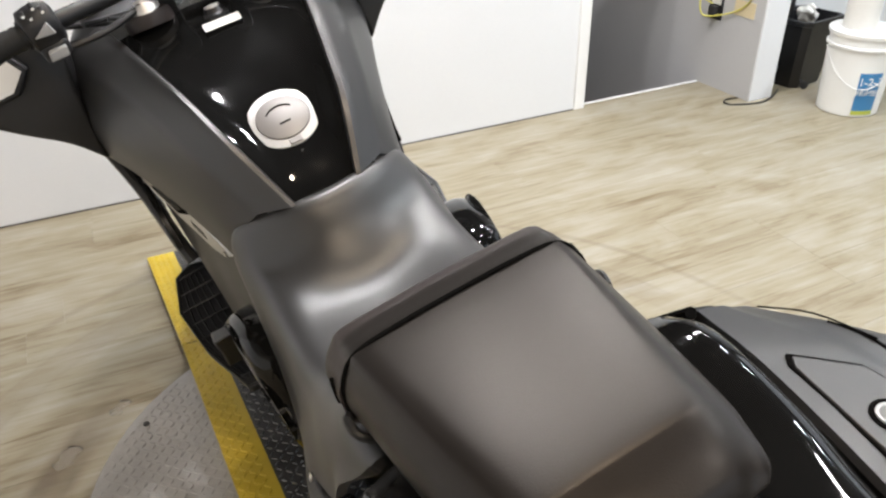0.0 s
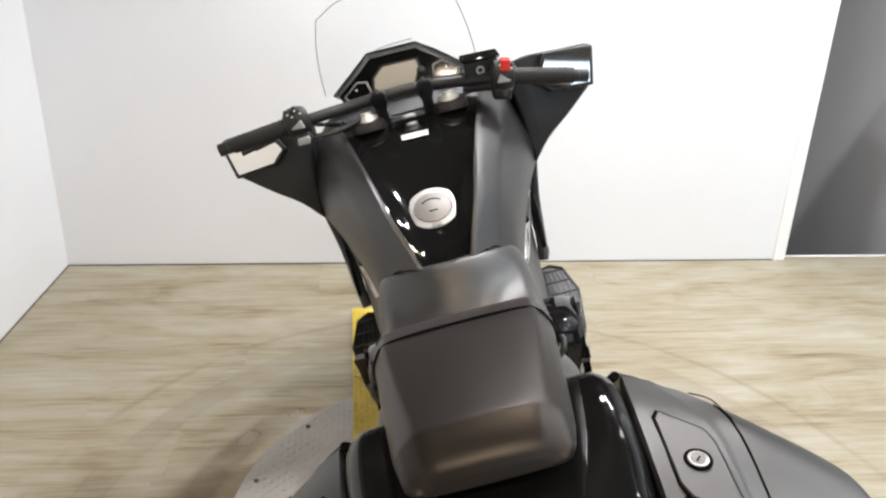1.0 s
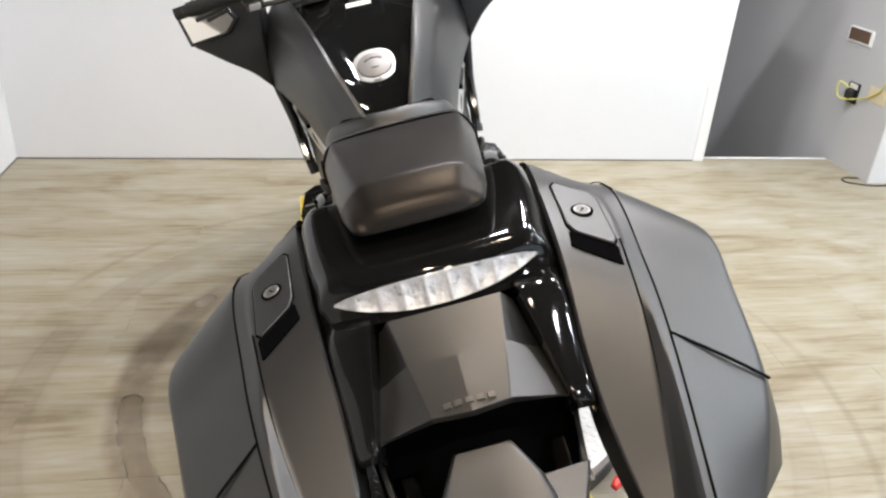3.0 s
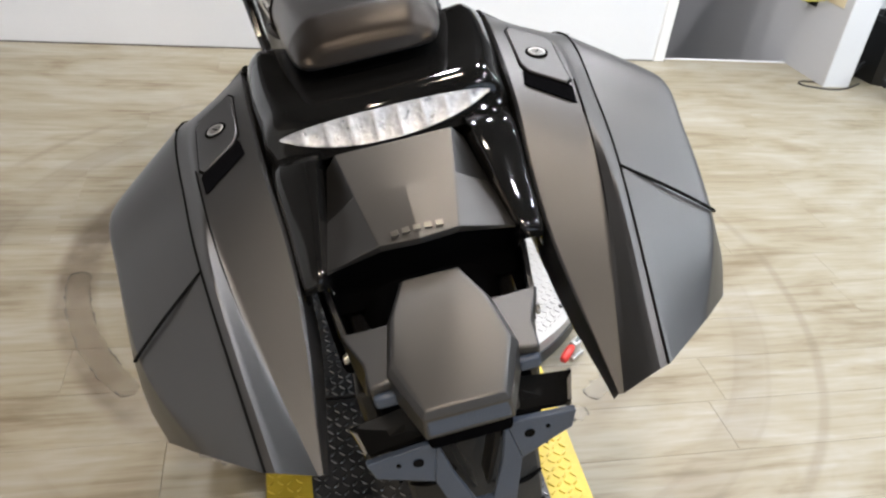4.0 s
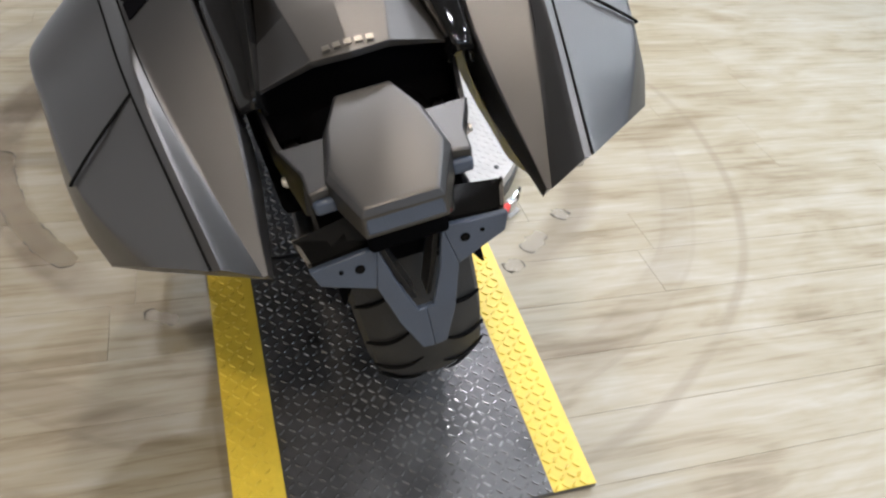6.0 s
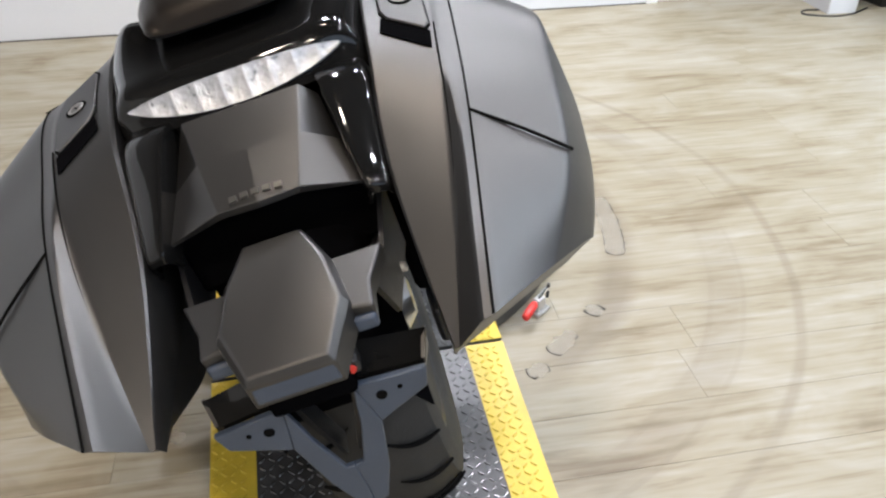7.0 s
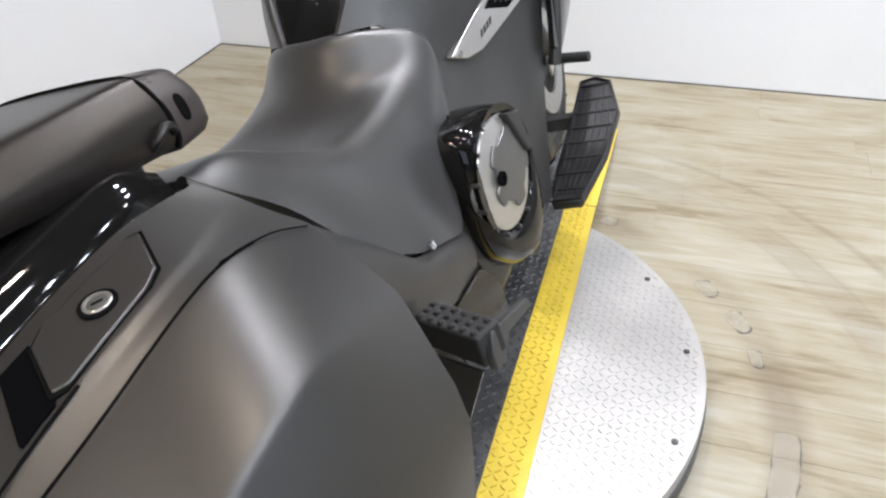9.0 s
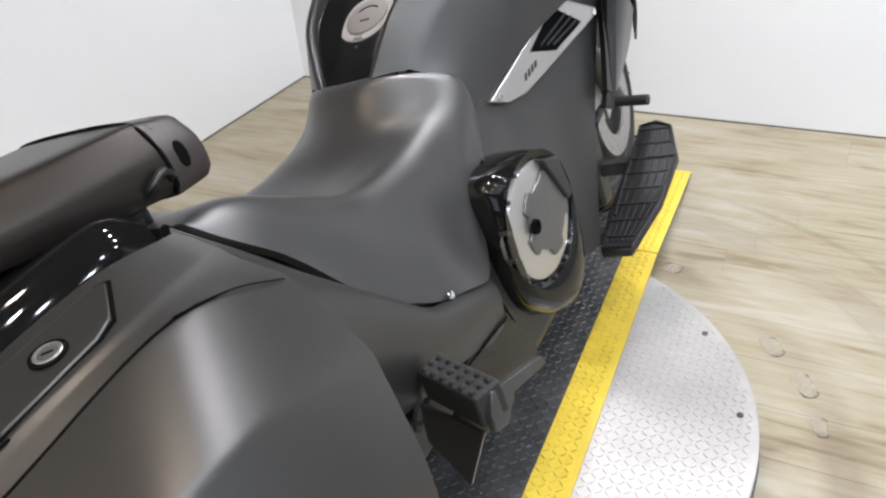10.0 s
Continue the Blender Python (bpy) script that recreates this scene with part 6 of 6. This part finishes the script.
def wall_fittings():
    ob = tagged(empty("wall_box", pose(3.28, 3.29, 0.65)), "open brown junction box in the stairwell wall", "junction box")
    part("frame", block(-0.006, 0.0, -0.095, 0.095, -0.038, 0.038), trim_paint, ob, bevel=0.002)
    part("recess", block(-0.0075, -0.004, -0.075, 0.085, -0.028, 0.030), brown_box, ob)
    so = tagged(empty("wall_socket", pose(3.28, 3.225, 0.378)), "black wall socket with a plug", "socket")
    part("plate", block(-0.006, 0.0, -0.045, 0.045, -0.052, 0.052), black_plastic, so, bevel=0.003)
    part("plug", block(-0.035, -0.006, -0.022, 0.022, -0.03, 0.015), rubber, so, bevel=0.006)
    part("outlet_face", block(-0.008, -0.005, -0.03, 0.03, 0.02, 0.046), paper, so, bevel=0.002)
    tp = tagged(part("tape_patch", block(3.2765, 3.2795, 2.985, 3.11, 0.375, 0.445), masking), "square of masking tape on the wall", "tape")
    tagged(part("yellow_cable", tube([(3.262, 3.235, 0.40), (3.225, 3.28, 0.42), (3.23, 3.26, 0.345), (3.262, 3.17, 0.36), (3.270, 3.07, 0.405), (3.270, 3.01, 0.47), (3.271, 2.985, 0.60), (3.271, 3.0, 0.80), (3.271, 3.01, 1.2), (3.271, 3.02, 1.9)], 0.004, 8, 6), cable_yellow), "thin yellow cable up the wall", "cable")


wall_fittings()


def ledge_things():
    z = 1.3365
    rnd = random.Random(7)

    def cloth(name, x, y, w, d, h, mat, label, seed):
        bm = bmesh.new()
        n, k = 16, 10
        top = [[(x + w * (i / n - 0.5), y + d * (j / k - 0.5), z + 0.002 + h * (0.35 + 0.9 * abs(noise.noise(Vector((i * 0.45 + seed, j * 0.45, seed))))) * (1 - (2 * i / n - 1) ** 6) * (1 - (2 * j / k - 1) ** 4)) for j in range(k + 1)] for i in range(n + 1)]
        low = [[(a, b, z) for a, b, c in row] for row in top]
        skin(bm, top)
        skin(bm, low)
        bmesh.ops.remove_doubles(bm, verts=bm.verts[:], dist=0.0015)
        return tagged(part(name, bm, mat), label, "cloth")

    cloth("folded_cloth", 1.28, NORTH + 0.09, 0.34, 0.14, 0.06, purple_cloth, "folded purple cloth on the ledge", 3)
    cloth("yellow_cloth", 1.62, NORTH + 0.08, 0.26, 0.15, 0.07, yellow_cloth, "crumpled yellow cloth on the ledge", 11)
    tagged(part("note_pad", block(1.755, 1.835, NORTH + 0.02, NORTH + 0.09, z, z + 0.03), cyan_paper, bevel=0.002), "pale blue note pad on the ledge", "note pad")
    b = tagged(empty("spray_bottle", pose(1.91, NORTH + 0.08, z)), "black plastic bottle on the ledge", "bottle")
    part("body", turned([(0.034, 0), (0.036, 0.004), (0.036, 0.14), (0.02, 0.17), (0.013, 0.18), (0.013, 0.2)], 28), black_plastic, b)
    part("cap", turned([(0.016, 0.2), (0.016, 0.225), (0.012, 0.228)], 20), black_plastic, b)
    j = tagged(empty("glass_jar", pose(2.03, NORTH + 0.08, z)), "clear glass jar on the ledge", "jar")
    part("body", turned([(0.030, 0), (0.033, 0.004), (0.033, 0.10), (0.026, 0.115), (0.026, 0.125)], 28), bottle_glass, j)
    part("lid", turned([(0.028, 0.118), (0.028, 0.135), (0.024, 0.137)], 24), satin_metal, j)
    net = tagged(empty("fruit_net", pose(2.20, NORTH + 0.09, z)), "net of yellow-green balls on the ledge", "net bag")
    for k in range(7):
        bm = bmesh.new()
        bmesh.ops.create_icosphere(bm, subdivisions=3, radius=0.030)
        for v in bm.verts:
            v.co *= 1 + 0.08 * noise.noise(v.co * 40 + Vector((k, 0, 0)))
            v.co.x *= 1.15
            v.co += Vector((-0.10 + 0.045 * (k % 5), -0.02 + 0.045 * (k // 5), 0.030 + 0.038 * (k // 5)))
        part("ball", bm, olive_skin, net)
    for k in range(9):
        x0 = -0.12 + 0.028 * k
        part("net_cord", tube([(x0, -0.055, 0.002), (x0 + 0.02, -0.054, 0.03), (x0 - 0.005, -0.03, 0.062), (x0 + 0.015, 0.02, 0.085)], 0.0016, 5, 4), brown_box, net)
    tagged(part("price_card", block(2.16, 2.25, NORTH + 0.035, NORTH + 0.038, z + 0.065, z + 0.13), white_plastic), "small white card above the net", "card")
    tagged(part("card_box", block(2.40, 2.47, NORTH + 0.03, NORTH + 0.12, z, z + 0.14), pink_card, bevel=0.002), "pale pink card box on the ledge", "box")


ledge_things()


# ---- floor boards ----
def plank_mesh(w, d):
    bm = block(0, w, 0, d, -0.004, 0)
    bmesh.ops.bevel(bm, geom=[e for e in bm.edges if all(v.co.z > -0.001 for v in e.verts)], offset=0.0005, segments=1, affect="EDGES")
    me = bpy.data.meshes.new("plank")
    bm.to_mesh(me)
    bm.free()
    me.materials.append(planks)
    return me


PLANK_W, PLANK_D = 1.218, 0.150
shared = plank_mesh(PLANK_W - 0.0005, PLANK_D - 0.0005)
rnd = random.Random(2)
y = NORTH + 0.03 - PLANK_D
while y > -3.5 - PLANK_D:
    x = WEST - 0.05
    first = PLANK_W * (0.15 + 0.85 * rnd.random())
    o = new("plank", plank_mesh(first - 0.0005, PLANK_D - 0.0005))
    o.matrix_basis = pose(x, y, 0.0)
    o.parent = floor
    x += first
    while x < 6.0:
        o = new("plank", shared)
        o.matrix_basis = pose(x, y, 0.0)
        o.parent = floor
        x += PLANK_W
    y -= PLANK_D
